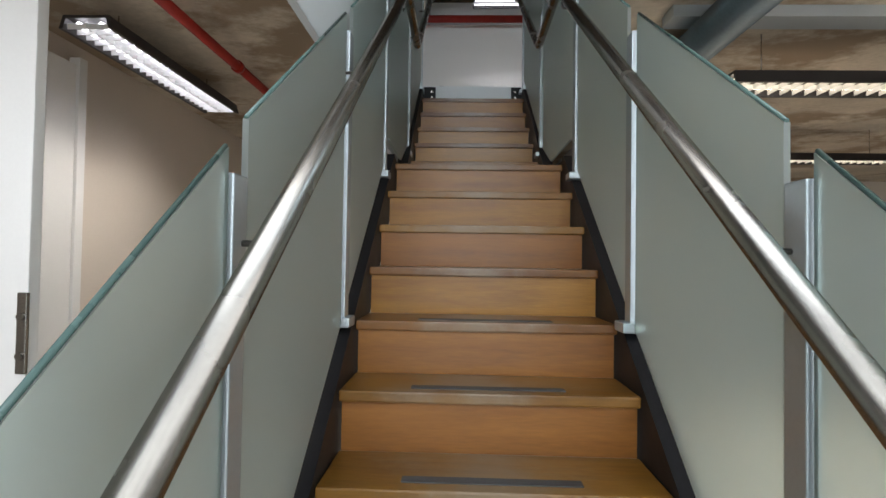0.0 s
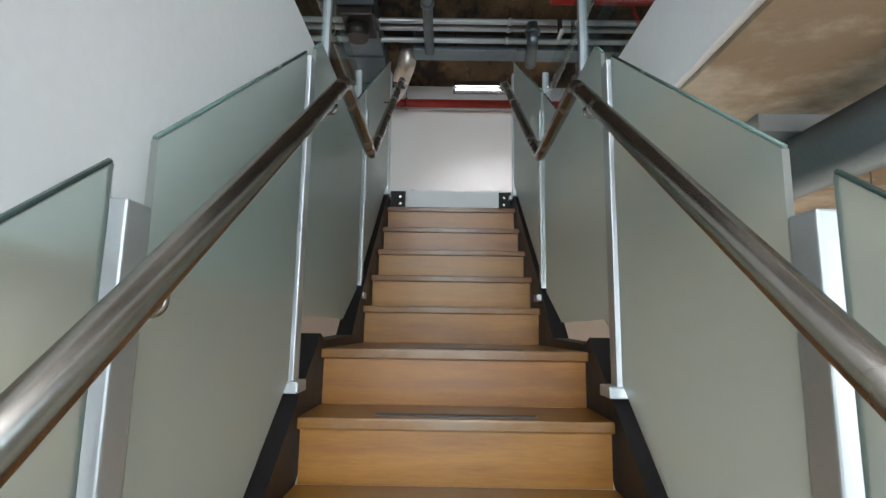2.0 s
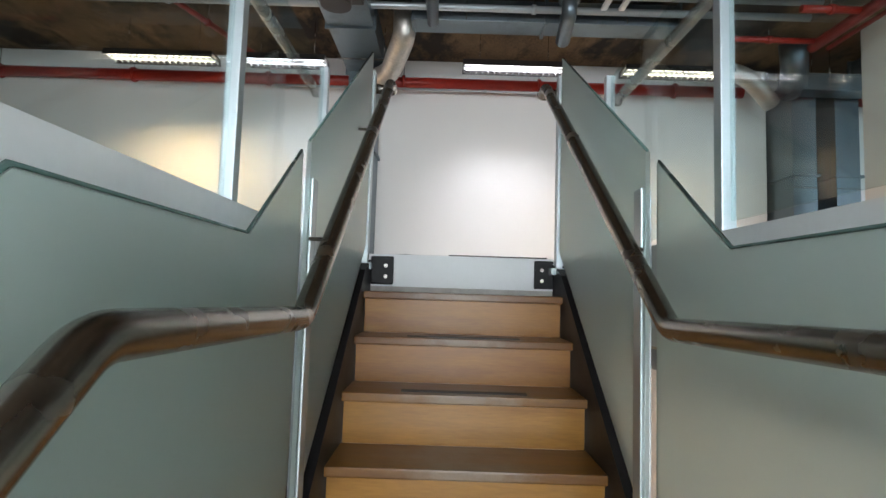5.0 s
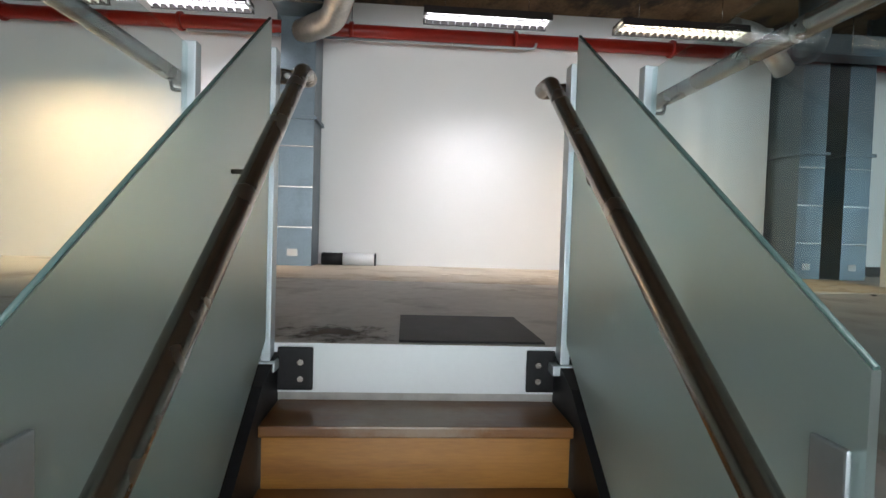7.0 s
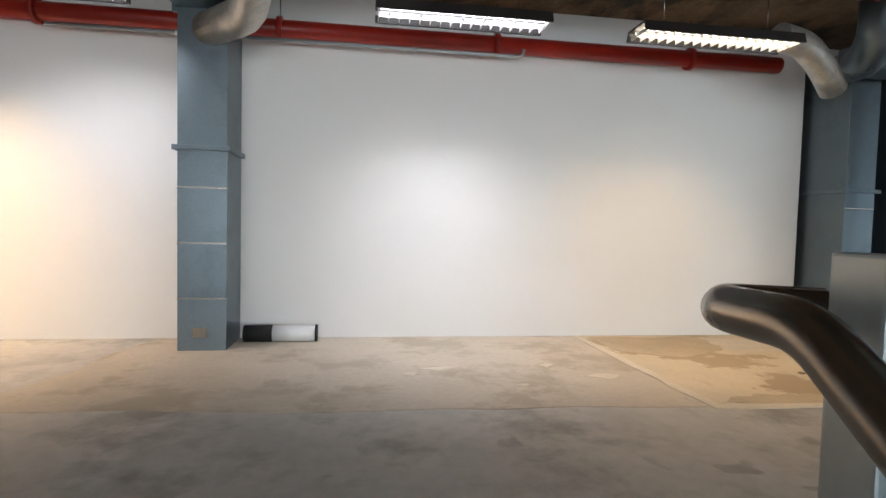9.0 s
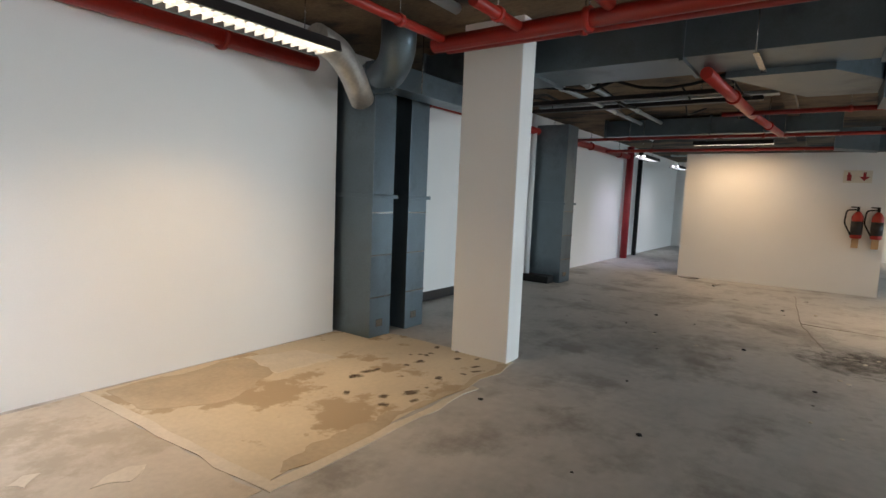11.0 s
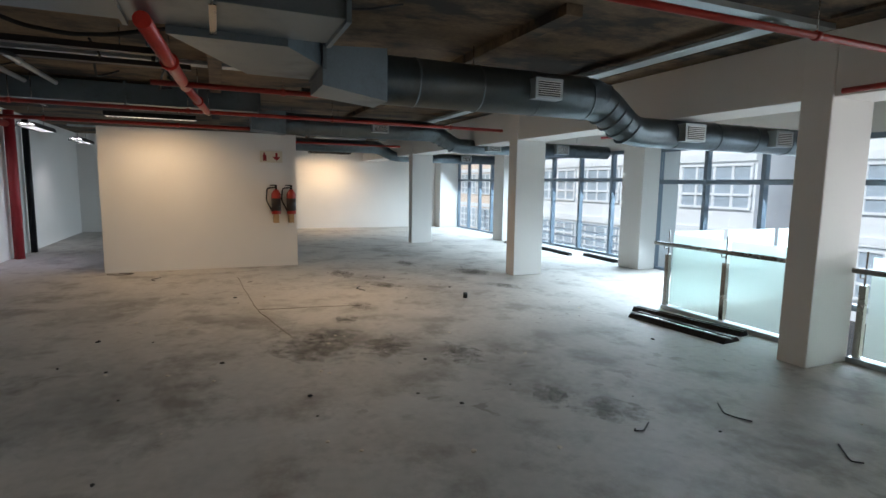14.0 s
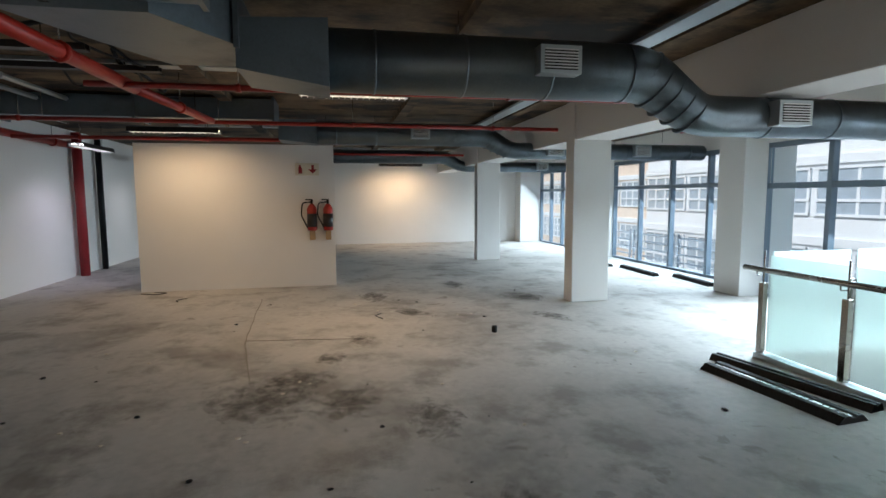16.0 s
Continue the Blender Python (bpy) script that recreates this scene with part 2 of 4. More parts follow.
def frosted():
    m = bpy.data.materials.new("frosted_glass")
    m.use_nodes = True
    n, l = m.node_tree.nodes, m.node_tree.links
    out = n["Material Output"]
    n.remove(n["Principled BSDF"])
    d, t, g, tr = n.new("ShaderNodeBsdfDiffuse"), n.new("ShaderNodeBsdfTranslucent"), n.new("ShaderNodeBsdfGlossy"), n.new("ShaderNodeBsdfTransparent")
    no = n.new("ShaderNodeTexNoise")
    no.inputs["Scale"].default_value = 1.2
    co = n.new("ShaderNodeTexCoord")
    l.new(co.outputs["Object"], no.inputs[0])
    mx = n.new("ShaderNodeMix")
    mx.data_type = "RGBA"
    mx.inputs[6].default_value = (0.68, 0.74, 0.71, 1)
    mx.inputs[7].default_value = (0.74, 0.79, 0.76, 1)
    l.new(no.outputs[0], mx.inputs[0])
    for s in (d, t):
        l.new(mx.outputs[2], s.inputs[0])
    g.inputs["Roughness"].default_value = 0.3
    tr.inputs[0].default_value = (0.8, 0.9, 0.86, 1)
    a, b, c = n.new("ShaderNodeMixShader"), n.new("ShaderNodeMixShader"), n.new("ShaderNodeMixShader")
    a.inputs[0].default_value = 0.6
    l.new(d.outputs[0], a.inputs[1])
    l.new(t.outputs[0], a.inputs[2])
    blur, e = n.new("ShaderNodeBsdfRefraction"), n.new("ShaderNodeMixShader")
    blur.inputs["Color"].default_value = (0.89, 0.96, 0.94, 1)
    blur.inputs["Roughness"].default_value, blur.inputs["IOR"].default_value = 0.33, 1.3
    e.inputs[0].default_value = 0.68
    l.new(a.outputs[0], e.inputs[1])
    l.new(blur.outputs[0], e.inputs[2])
    b.inputs[0].default_value = 0.05
    l.new(e.outputs[0], b.inputs[1])
    l.new(tr.outputs[0], b.inputs[2])
    l.new(sheen(n, l, 0.03, 0.35), c.inputs[0])
    l.new(b.outputs[0], c.inputs[1])
    l.new(g.outputs[0], c.inputs[2])
    l.new(c.outputs[0], out.inputs[0])
    return m


def clear(name, tint):
    m = bpy.data.materials.new(name)
    m.use_nodes = True
    n, l = m.node_tree.nodes, m.node_tree.links
    out = n["Material Output"]
    n.remove(n["Principled BSDF"])
    g, tr, c = n.new("ShaderNodeBsdfGlossy"), n.new("ShaderNodeBsdfTransparent"), n.new("ShaderNodeMixShader")
    g.inputs["Roughness"].default_value = 0.03
    tr.inputs[0].default_value = (*tint, 1)
    l.new(sheen(n, l, 0.03, 0.6), c.inputs[0])
    l.new(tr.outputs[0], c.inputs[1])
    l.new(g.outputs[0], c.inputs[2])
    l.new(c.outputs[0], out.inputs[0])
    return m


def glow(name, color, strength):
    m = bpy.data.materials.new(name)
    m.use_nodes = True
    p = m.node_tree.nodes["Principled BSDF"]
    p.inputs["Base Color"].default_value = (*color, 1)
    p.inputs["Emission Color"].default_value = (*color, 1)
    p.inputs["Emission Strength"].default_value = strength
    return m


FROST = frosted()
EDGE = mat("green_glass_edge", (0.10, 0.165, 0.15), 0.25, var=0.15, scale=5, fine=40, bump=0)
CLEAR = clear("clear_glass", (0.86, 0.92, 0.92))
PANE = clear("window_glass", (0.95, 0.98, 1.0))
COOL, WARM = (0.93, 0.92, 1.0), (1.0, 0.68, 0.39)
TUBE_C = glow("cool_tube", COOL, 9)
TUBE_W = glow("warm_tube", (1.0, 0.86, 0.68), 9)

# ---- mesh helpers ----


def box(bm, x0, y0, z0, x1, y1, z1, bevel=0.0):
    r = bmesh.ops.create_cube(bm, size=1)
    for v in r["verts"]:
        v.co = Vector(((x0 + x1) / 2 + v.co.x * (x1 - x0), (y0 + y1) / 2 + v.co.y * (y1 - y0), (z0 + z1) / 2 + v.co.z * (z1 - z0)))
    if bevel:
        es = list({e for v in r["verts"] for e in v.link_edges})
        bmesh.ops.bevel(bm, geom=es, offset=bevel, segments=2, affect="EDGES", profile=0.6)
    return bm


def B(*a, bevel=0.0):
    return box(bmesh.new(), *a, bevel=bevel)


def prism(bm, pts, x0, x1):
    """A slab between x0 and x1 whose side outline is pts, as (y, z)."""
    a = [bm.verts.new((x0, y, z)) for y, z in pts]
    b = [bm.verts.new((x1, y, z)) for y, z in pts]
    bm.faces.new(a)
    bm.faces.new(b[::-1])
    for i in range(len(pts)):
        j = (i + 1) % len(pts)
        bm.faces.new((a[j], a[i], b[i], b[j]))
    bmesh.ops.recalc_face_normals(bm, faces=bm.faces[:])
    return bm


def tube(bm, pts, r, seg=14, bend=0.0, radii=None):
    """A round pipe through pts, with mitred or bent corners."""
    P = [Vector(p) for p in pts]
    if bend:
        Q = [P[0]]
        for i in range(1, len(P) - 1):
            a, b = (P[i - 1] - P[i]).normalized(), (P[i + 1] - P[i]).normalized()
            for k in range(7):
                t = k / 6
                Q.append(P[i] + a * bend * (1 - t) ** 2 + b * bend * t ** 2)
        P = Q + [P[-1]]
    rings = []
    d0 = (P[1] - P[0]).normalized()
    u = d0.orthogonal().normalized()
    for i, p in enumerate(P):
        if i == 0:
            d = d0
        elif i == len(P) - 1:
            d = (P[i] - P[i - 1]).normalized()
        else:
            d = ((P[i] - P[i - 1]).normalized() + (P[i + 1] - P[i]).normalized()).normalized()
        u = (u - d * u.dot(d)).normalized()
        w = d.cross(u)
        rr = radii(p) if callable(radii) else radii[i] if radii else r
        rings.append([bm.verts.new(p + (u * math.cos(2 * math.pi * k / seg) + w * math.sin(2 * math.pi * k / seg)) * rr) for k in range(seg)])
    for a, b in zip(rings, rings[1:]):
        for k in range(seg):
            f = bm.faces.new((a[k], a[(k + 1) % seg], b[(k + 1) % seg], b[k]))
            f.smooth = True
    bm.faces.new(rings[0][::-1])
    bm.faces.new(rings[-1])
    return bm


def T(pts, r, **k):
    return tube(bmesh.new(), pts, r, **k)


def mesh(name, bm, material):
    me = bpy.data.meshes.new(name)
    bm.to_mesh(me)
    bm.free()
    for m in material if isinstance(material, (list, tuple)) else [material]:
        me.materials.append(m)
    return me


def part(name, bm, material, parent, label=""):
    ob = new(name, mesh(name, bm, material))
    ob.parent = parent
    if label:
        ob["label"] = label
    return ob


def thing(name, label, category, loc=(0, 0, 0), group="", kind=""):
    ob = new(name)
    ob.empty_display_size = 0.1
    ob.matrix_basis = Matrix.Translation(loc)
    return tagged(ob, label, category, group, kind)


def solid(name, bm, material, label, category, group="", kind=""):
    return tagged(new(name, mesh(name, bm, material)), label, category, group, kind)


def setting(name, bm, material, label="", category=""):
    return tagged(new(name, mesh(name, bm, material)), label, category, kind="structure")


# ---- structure: upper floor ----
LOW = -3.23
HX0, HX1 = -0.52, 0.66
bm = bmesh.new()
box(bm, -9, 0, -0.30, 19.6, 4.3, 0)
box(bm, -9, -4.50, -0.30, HX0 - 0.03, 0, 0)
box(bm, HX1 + 0.03, -4.50, -0.30, 19.6, 0, 0)
box(bm, 6.65, -7.35, -0.30, 19.6, -4.50, 0)
setting("floor", bm, FLOOR, "bare worn concrete floor with stains and glue marks", "floor")
setting("ceiling", B(-9, -7.4, 2.80, 19.6, 4.3, 3.05), DARKSOFFIT, "brown concrete soffit, coloured darker to look dim", "ceiling")
setting("wall_north", B(-9, 4.0, 0, 4.05, 4.45, 2.8), WALL, "plain white painted wall", "wall")
setting("wall_north_east", B(4.05, 4.3, 0, 19.6, 4.45, 2.8), WALL, "plain white painted wall", "wall")
setting("wall_east", B(19.6, -7.5, 0, 19.8, 4.45, 2.8), WALL, "plain white painted end wall", "wall")
setting("wall_west", B(-9.2, -7.5, LOW, -9, 4.45, 2.8), WALL, "plain white wall", "wall")
setting("partition_wall", B(11.62, -0.64, 0, 11.9, 2.42, 2.36), WALL, "free-standing white partition wall", "wall")
for i, b in enumerate((
    (-9, -7.60, 2.29, 19.6, -7.30, 2.8),
    (4.3, -7.60, -0.3, 5.43, -7.30, 2.29),
    (-9, -7.60, -0.3, -3.4, -7.30, 2.29),
    (-9, -7.60, LOW, -2.2, -7.30, -0.3),
    (9.85, -7.60, LOW, 19.6, -7.30, -0.03),
    (3.9, -7.30, LOW + 2.3, 5.07, -6.86, 2.25),
    (3.9, -7.30, 2.25, 9.2, -6.86, 2.8),
)):
    setting("wall_facade_%d" % (i + 1), B(*b), WALL, "white wall around the window bays", "wall")
bm = bmesh.new()
box(bm, -9, -4.46, 2.27, 19.6, -3.92, 2.8, bevel=0.01)
setting("ceiling_beam", bm, WALL, "deep white painted beam along the columns", "beam")
for i, x in enumerate((4.46, 9.36, 14.5)):
    setting("column_%d" % (i + 1), B(x, -4.46, 0, x + 0.26, -3.90, 2.8, bevel=0.012), WALL, "square-edged white painted column", "column")
setting("column_4", B(4.33, 2.22, 0, 4.55, 2.78, 2.8, bevel=0.012), WALL, "square-edged white painted column", "column")
for i, x in enumerate((9.2, 14.35)):
    setting("facade_column_%d" % (i + 1), B(x, -7.36, 0, x + 0.54, -6.48, 2.8, bevel=0.012), WALL, "white painted column beside the windows", "column")
setting("facade_column_3", B(19.1, -7.36, 0, 19.6, -6.6, 2.8, bevel=0.012), WALL, "white pier in the far corner", "column")


def window(name, x0, x1, n, z0, z1, zt, y=-7.34):
    w = thing(name, "full-height window bay with grey aluminium frame", "window", (x0, y, z0), kind="structure")
    f = 0.035
    L, H, t = x1 - x0, z1 - z0, zt - z0
    bm = bmesh.new()
    for i in range(n + 1):
        x = L * i / n
        box(bm, x - f, -0.05, 0, x + f, 0.05, H, bevel=0.004)
    for z in (0.03, t, H - 0.03):
        box(bm, 0, -0.045, z - 0.04, L, 0.045, z + 0.04, bevel=0.004)
    part("window_frame", bm, FRAME, w)
    for i in range(n):
        a, b = L * i / n + f, L * (i + 1) / n - f
        for c, d in ((0.06, t - 0.04), (t + 0.04, H - 0.06)):
            o = part("pane", B(a, -0.006, c, b, 0.006, d), PANE, w)
            o.visible_shadow = False
    return w


window("window_1", 5.10, 9.23, 4, -0.02, 2.25, 1.63, y=-6.92)
window("window_2", 9.88, 14.36, 4, -0.02, 2.29, 1.68)
window("window_3", 14.95, 19.1, 5, -0.02, 2.29, 1.68)
window("window_4", 5.46, 9.85, 4, LOW, -0.05, LOW + 2.3)
# bay out of view, added as the opening for the stair fill
window("unseen_window", -3.4, 4.3, 7, -0.28, 2.29, 1.66)
window("window_5", -2.2, 5.40, 6, LOW, -0.3, LOW + 2.2)

# ---- structure: lower floor and stairwell ----
bm = bmesh.new()
box(bm, -2.55, -4.5, -0.335, HX0 - 0.06, 3.2, -0.301)
setting("ceiling_lower_west", bm, SOFFIT, "rough board-marked concrete soffit", "ceiling")
setting("ceiling_lower_east", B(HX1 + 0.03, -4.5, -0.36, 9.85, 3.2, -0.301), SOFFIT, "rough board-marked concrete soffit", "ceiling")
setting("floor_lower", B(-9, -7.6, LOW - 0.2, 19.6, 4.45, LOW), FLOOR, "concrete floor of the lower storey", "floor")
setting("wall_lower_north", B(-9, 3.2, LOW, 19.6, 3.4, -0.3), BEIGE, "beige wall of the lower storey", "wall")
setting("wall_lower_west", B(-2.75, -4.5, LOW, -2.55, 3.2, -0.3), BEIGE, "beige wall of the lower storey", "wall")
setting("wall_lower_east", B(9.85, -7.3, LOW, 10.05, 3.2, -0.3), WALL, "white wall of the lower storey", "wall")
setting("stairwell_lining_west", B(HX0 - 0.028, -4.5, -0.98, HX0 - 0.004, -0.004, 0.004), PLASTER, "white plaster lining of the stair opening", "wall lining")
setting("stairwell_lining_east", B(HX1 + 0.004, -4.5, -0.345, HX1 + 0.028, -0.004, 0.004), PLASTER, "white plaster lining of the stair opening", "wall lining")
bm = bmesh.new()
ys = np.linspace(-4.48, -0.05, 60)
top = [bm.verts.new((HX0 - 0.0015, y, -0.80 + 0.012 * noise.noise((y * 6, 3, 0)) + 0.008 * noise.noise((y * 23, 1, 0)))) for y in ys]
bot = [bm.verts.new((HX0 - 0.0015, y, -0.978)) for y in ys]
for i in range(59):
    bm.faces.new((top[i], top[i + 1], bot[i + 1], bot[i]))
setting("filler_band", bm, PATCH, "brighter rough filler band along the lining", "wall lining")

# ---- staircase ----
NY = {1: -0.249, 2: -0.455, 3: -0.69, 4: -0.945, 5: -1.20, 6: -2.115, 7: -2.385, 8: -2.65, 9: -2.895, 10: -3.155, 11: -3.405, 12: -3.66, 13: -3.915, 14: -4.17, 15: -4.425, 16: -4.68}
R = 0.19
XL, XR = -0.435, 0.493
stair = thing("staircase", "straight timber staircase with black steel stringers and a landing", "stairs", (0, 0, LOW), kind="structure")


def sp(name, bm, m, label="", parent=stair):
    bm.transform(Matrix.Translation((0, 0, -LOW)))
    return part(name, bm, m, parent, label)


for k, y in NY.items():
    back = NY[k - 1] + 0.02 if k > 1 else 0.0
    z = -R * k
    sp("tread", box(bmesh.new(), XL, y, z - 0.035, XR, back, z, bevel=0.006), TREAD)
    sp("riser", box(bmesh.new(), XL + 0.008, y + 0.012, z - R + 0.001, XR - 0.008, y + 0.034, z - 0.034, bevel=0.002), WOOD)
    if k in (2, 3, 5, 6, 7, 8, 10, 11, 12, 13, 14, 15, 16):
        sp("grip_strip", B(XL + 0.22, y + 0.045, z - 0.001, XR - 0.22, y + 0.085, z + 0.003), GREYSTRIP, "worn grey anti-slip strip")
for s, a, b in ((-1, XL - 0.075, XL - 0.002), (1, XR + 0.002, XR + 0.075)):
    bm = bmesh.new()
    prism(bm, [(0.0, 0.0 - 0.03), (-0.2, -0.09), (-1.22, -0.86), (-1.50, -1.10), (-2.06, -1.115), (-2.12, -1.09), (-4.75, -3.07), (-4.9, LOW), (-4.55, LOW), (-2.15, -1.36), (-1.25, -1.36), (0, -0.40)], a, b)
    sp("stringer", bm, BLACK, "black painted steel stringer")
    pl = bmesh.new()
    xa = XL - 0.002 if s < 0 else 0.397
    xb = -0.321 if s < 0 else XR + 0.002
    box(pl, xa, -0.022, -0.155, xb, -0.006, -0.012, bevel=0.006)
    bo = sp("bracket_plate", pl, BLACK, "black bolted bracket plate")
    cx = -0.36 if s < 0 else 0.435
    for z in (-0.06, -0.115):
        t = bmesh.new()
        tube(t, [(cx, -0.020, z), (cx, -0.030, z)], 0.011, seg=6)
        sp("bolt", t, STEEL, "bolt head", bo)
setting("stair_fascia", B(HX0, -0.005, -0.165, HX1, 0.0, -0.0005), PATCH, "white painted edge of the floor slab", "fascia")

# glass balustrade of the stairs
LPOST = ((-0.03, -0.07, 0.95), (-1.17, -0.90, 0.14), (-2.36, -1.25, -0.20), (-3.24, -1.90, -0.90), (-4.13, -2.58, -1.54), (-4.86, LOW, -2.1))
PANES = (
    [(-0.10, 1.02), (-1.22, 0.24), (-1.22, -0.80), (-0.10, 0.03)],
    [(-1.30, 0.19), (-1.66, -0.075), (-2.245, -0.075), (-2.32, -0.14), (-2.32, -1.06), (-2.26, -1.03), (-1.64, -1.03), (-1.30, -0.87)],
    [(-2.42, -0.21), (-3.20, -0.79), (-3.20, -1.82), (-2.42, -1.22)],
    [(-3.30, -0.86), (-4.09, -1.43), (-4.09, -2.50), (-3.30, -1.90)],
    [(-4.17, -1.50), (-4.84, -2.02), (-4.84, -3.1), (-4.17, -2.57)],
)
for side, gx, px, rx, sg in (("west", -0.462, -0.466, -0.37, -1), ("east", 0.512, 0.516, 0.435, 1)):
    bal = thing("glass_balustrade", "frosted glass stair balustrade with square metal posts", "balustrade", (gx, -2.3, LOW), group="stair balustrades")
    off = Matrix.Translation((-gx, 2.3, -LOW))

    def bp(name, bm, m, label="", parent=bal):
        bm.transform(off)
        return part(name, bm, m, parent, label)

    for y, z0, z1 in LPOST:
        po = bp("post", box(bmesh.new(), px - 0.016, y - 0.03, z0, px + 0.016, y + 0.03, z1, bevel=0.004), BRIGHT, "square satin metal post")
        bp("post_base", box(bmesh.new(), px - 0.045, y - 0.05, z0 - 0.012, px + 0.035, y + 0.05, z0 + 0.022, bevel=0.005), BRIGHT, "", bal)
    for pts in PANES:
        gp = bp("glass_panel", prism(bmesh.new(), pts, gx - 0.006, gx + 0.006), FROST, "frosted greenish glass panel")
        bm = bmesh.new()
        n = len(pts)
        e = 2 if n == 4 else 4
        tube(bm, [(gx, y, z + 0.003) for y, z in pts[:e]], 0.0045, seg=6)
        bp("glass_edge", bm, EDGE, "dark green polished edge", gp)
        bm = bmesh.new()
        tube(bm, [(gx, pts[-1][0], pts[-1][1]), (gx, pts[0][0], pts[0][1])], 0.0045, seg=6)
        bp("glass_edge", bm, EDGE, "dark green polished edge", gp)
    rail = thing("handrail", "round brushed steel handrail beside the glass", "handrail", (rx, -2.3, LOW), group="stair handrails")
    off2 = Matrix.Translation((-rx, 2.3, -LOW))

    def rp(name, bm, m, label=""):
        bm.transform(off2)
        return part(name, bm, m, rail, label)

    rp("rail_tube", T([(rx + sg * 0.09, 0.03, 0.885), (rx - sg * 0.005, 0.075, 0.885), (rx, -0.05, 0.885), (rx, -1.55, -0.245), (rx, -2.25, -0.225), (rx, -4.72, -2.04 if sg < 0 else -2.09)], 0.0255, seg=20, bend=0.034), STEEL)
    for y, z in ((-0.45, 0.565), (-1.2, 0.01), (-2.36, -0.335), (-3.3, -1.01), (-4.12, -1.61)):
        rp("rail_bracket", T([(rx, y, z - 0.02), (rx, y, z - 0.05), (gx, y, z - 0.05)], 0.006, seg=8, bend=0.02), STEEL)
# guard rails of the stair opening
for gx in (-0.71, 0.76):
    g = thing("floor_guard", "clear glass guard with square posts and round rail", "guard rail", (gx, 0, 0), group="stair opening guards")
    for y in (-0.06, -1.17, -2.28, -3.4, -4.4):
        part("post", B(-0.022, y - 0.022, 0, 0.022, y + 0.022, 0.95, bevel=0.004), BRIGHT, g, "square satin metal post")
        sx = 1 if gx < 0 else -1
        part("rail_bracket", T([(0, y, 0.80), (-0.06 * sx, y, 0.80), (-0.06 * sx, y, 0.83)], 0.006, seg=8, bend=0.015), STEEL, g)
    part("rail_tube", T([(-0.06 * (1 if gx < 0 else -1), 0.0, 0.85), (-0.06 * (1 if gx < 0 else -1), -4.45, 0.85)], 0.025, seg=16), STEEL, g)
    for a, b in ((-0.10, -1.13), (-1.21, -2.24), (-2.32, -3.36), (-3.44, -4.36)):
        part("glass_panel", B(-0.005, b, 0.05, 0.005, a, 0.93), CLEAR, g, "clear glass panel")

# ---- guard of the front void ----
vg = thing("void_guard", "frosted glass guard with steel posts and handrail at the void", "guard rail", (5.6, -4.5, 0))


def vp(name, bm, m, label=""):
    bm.transform(Matrix.Translation((-5.6, 4.5, 0)))
    return part(name, bm, m, vg, label)


for x in (6.60, 5.78, 4.90, 4.40, 3.55, 2.7, 1.85, 1.0):
    vp("post", B(x - 0.028, -4.52, 0, x + 0.028, -4.47, 0.70, bevel=0.004), STEEL, "square steel post")
    vp("post_top", T([(x, -4.495, 0.69), (x, -4.495, 1.0)], 0.008, seg=8), STEEL)
    vp("rail_bracket", T([(x, -4.495, 0.77), (x, -4.42, 0.77), (x, -4.42, 0.81)], 0.006, seg=8, bend=0.015), STEEL)
for a, b in ((6.57, 5.81), (5.75, 4.93), (4.37, 3.58), (3.52, 2.73), (2.67, 1.88), (1.82, 1.03)):
    vp("glass_panel", B(b, -4.54, 0.06, a, -4.528, 0.95), FROST, "frosted glass panel")
vp("rail_tube", T([(6.75, -4.42, 0.83), (4.72, -4.42, 0.83)], 0.025, seg=16), STEEL)
vp("rail_tube", T([(4.46, -4.42, 0.83), (0.9, -4.42, 0.83)], 0.025, seg=16), STEEL)
vp("base_channel", B(0.9, -4.56, 0, 4.46, -4.44, 0.05, bevel=0.006), BRIGHT, "aluminium base channel")
vp("base_channel", B(4.72, -4.56, 0, 6.62, -4.44, 0.05, bevel=0.006), BRIGHT, "aluminium base channel")
vr = thing("void_guard_return", "frosted glass guard along the end of the void", "guard rail", (6.62, -6, 0))
for y in (-5.5, -6.5):
    part("post", B(-0.025, y + 6 - 0.025, 0, 0.025, y + 6 + 0.025, 0.7, bevel=0.004), STEEL, vr)
for a, b in ((-4.6, -5.46), (-5.54, -6.46), (-6.54, -7.25)):
    part("glass_panel", B(-0.006, b + 6, 0.05, 0.006, a + 6, 0.98), FROST, vr, "frosted glass panel")

CREAM = mat("aged_cream_board", (0.68, 0.62, 0.50), 0.5, var=0.06, scale=6, fine=60, bump=0.02)

# ---- lamps ----


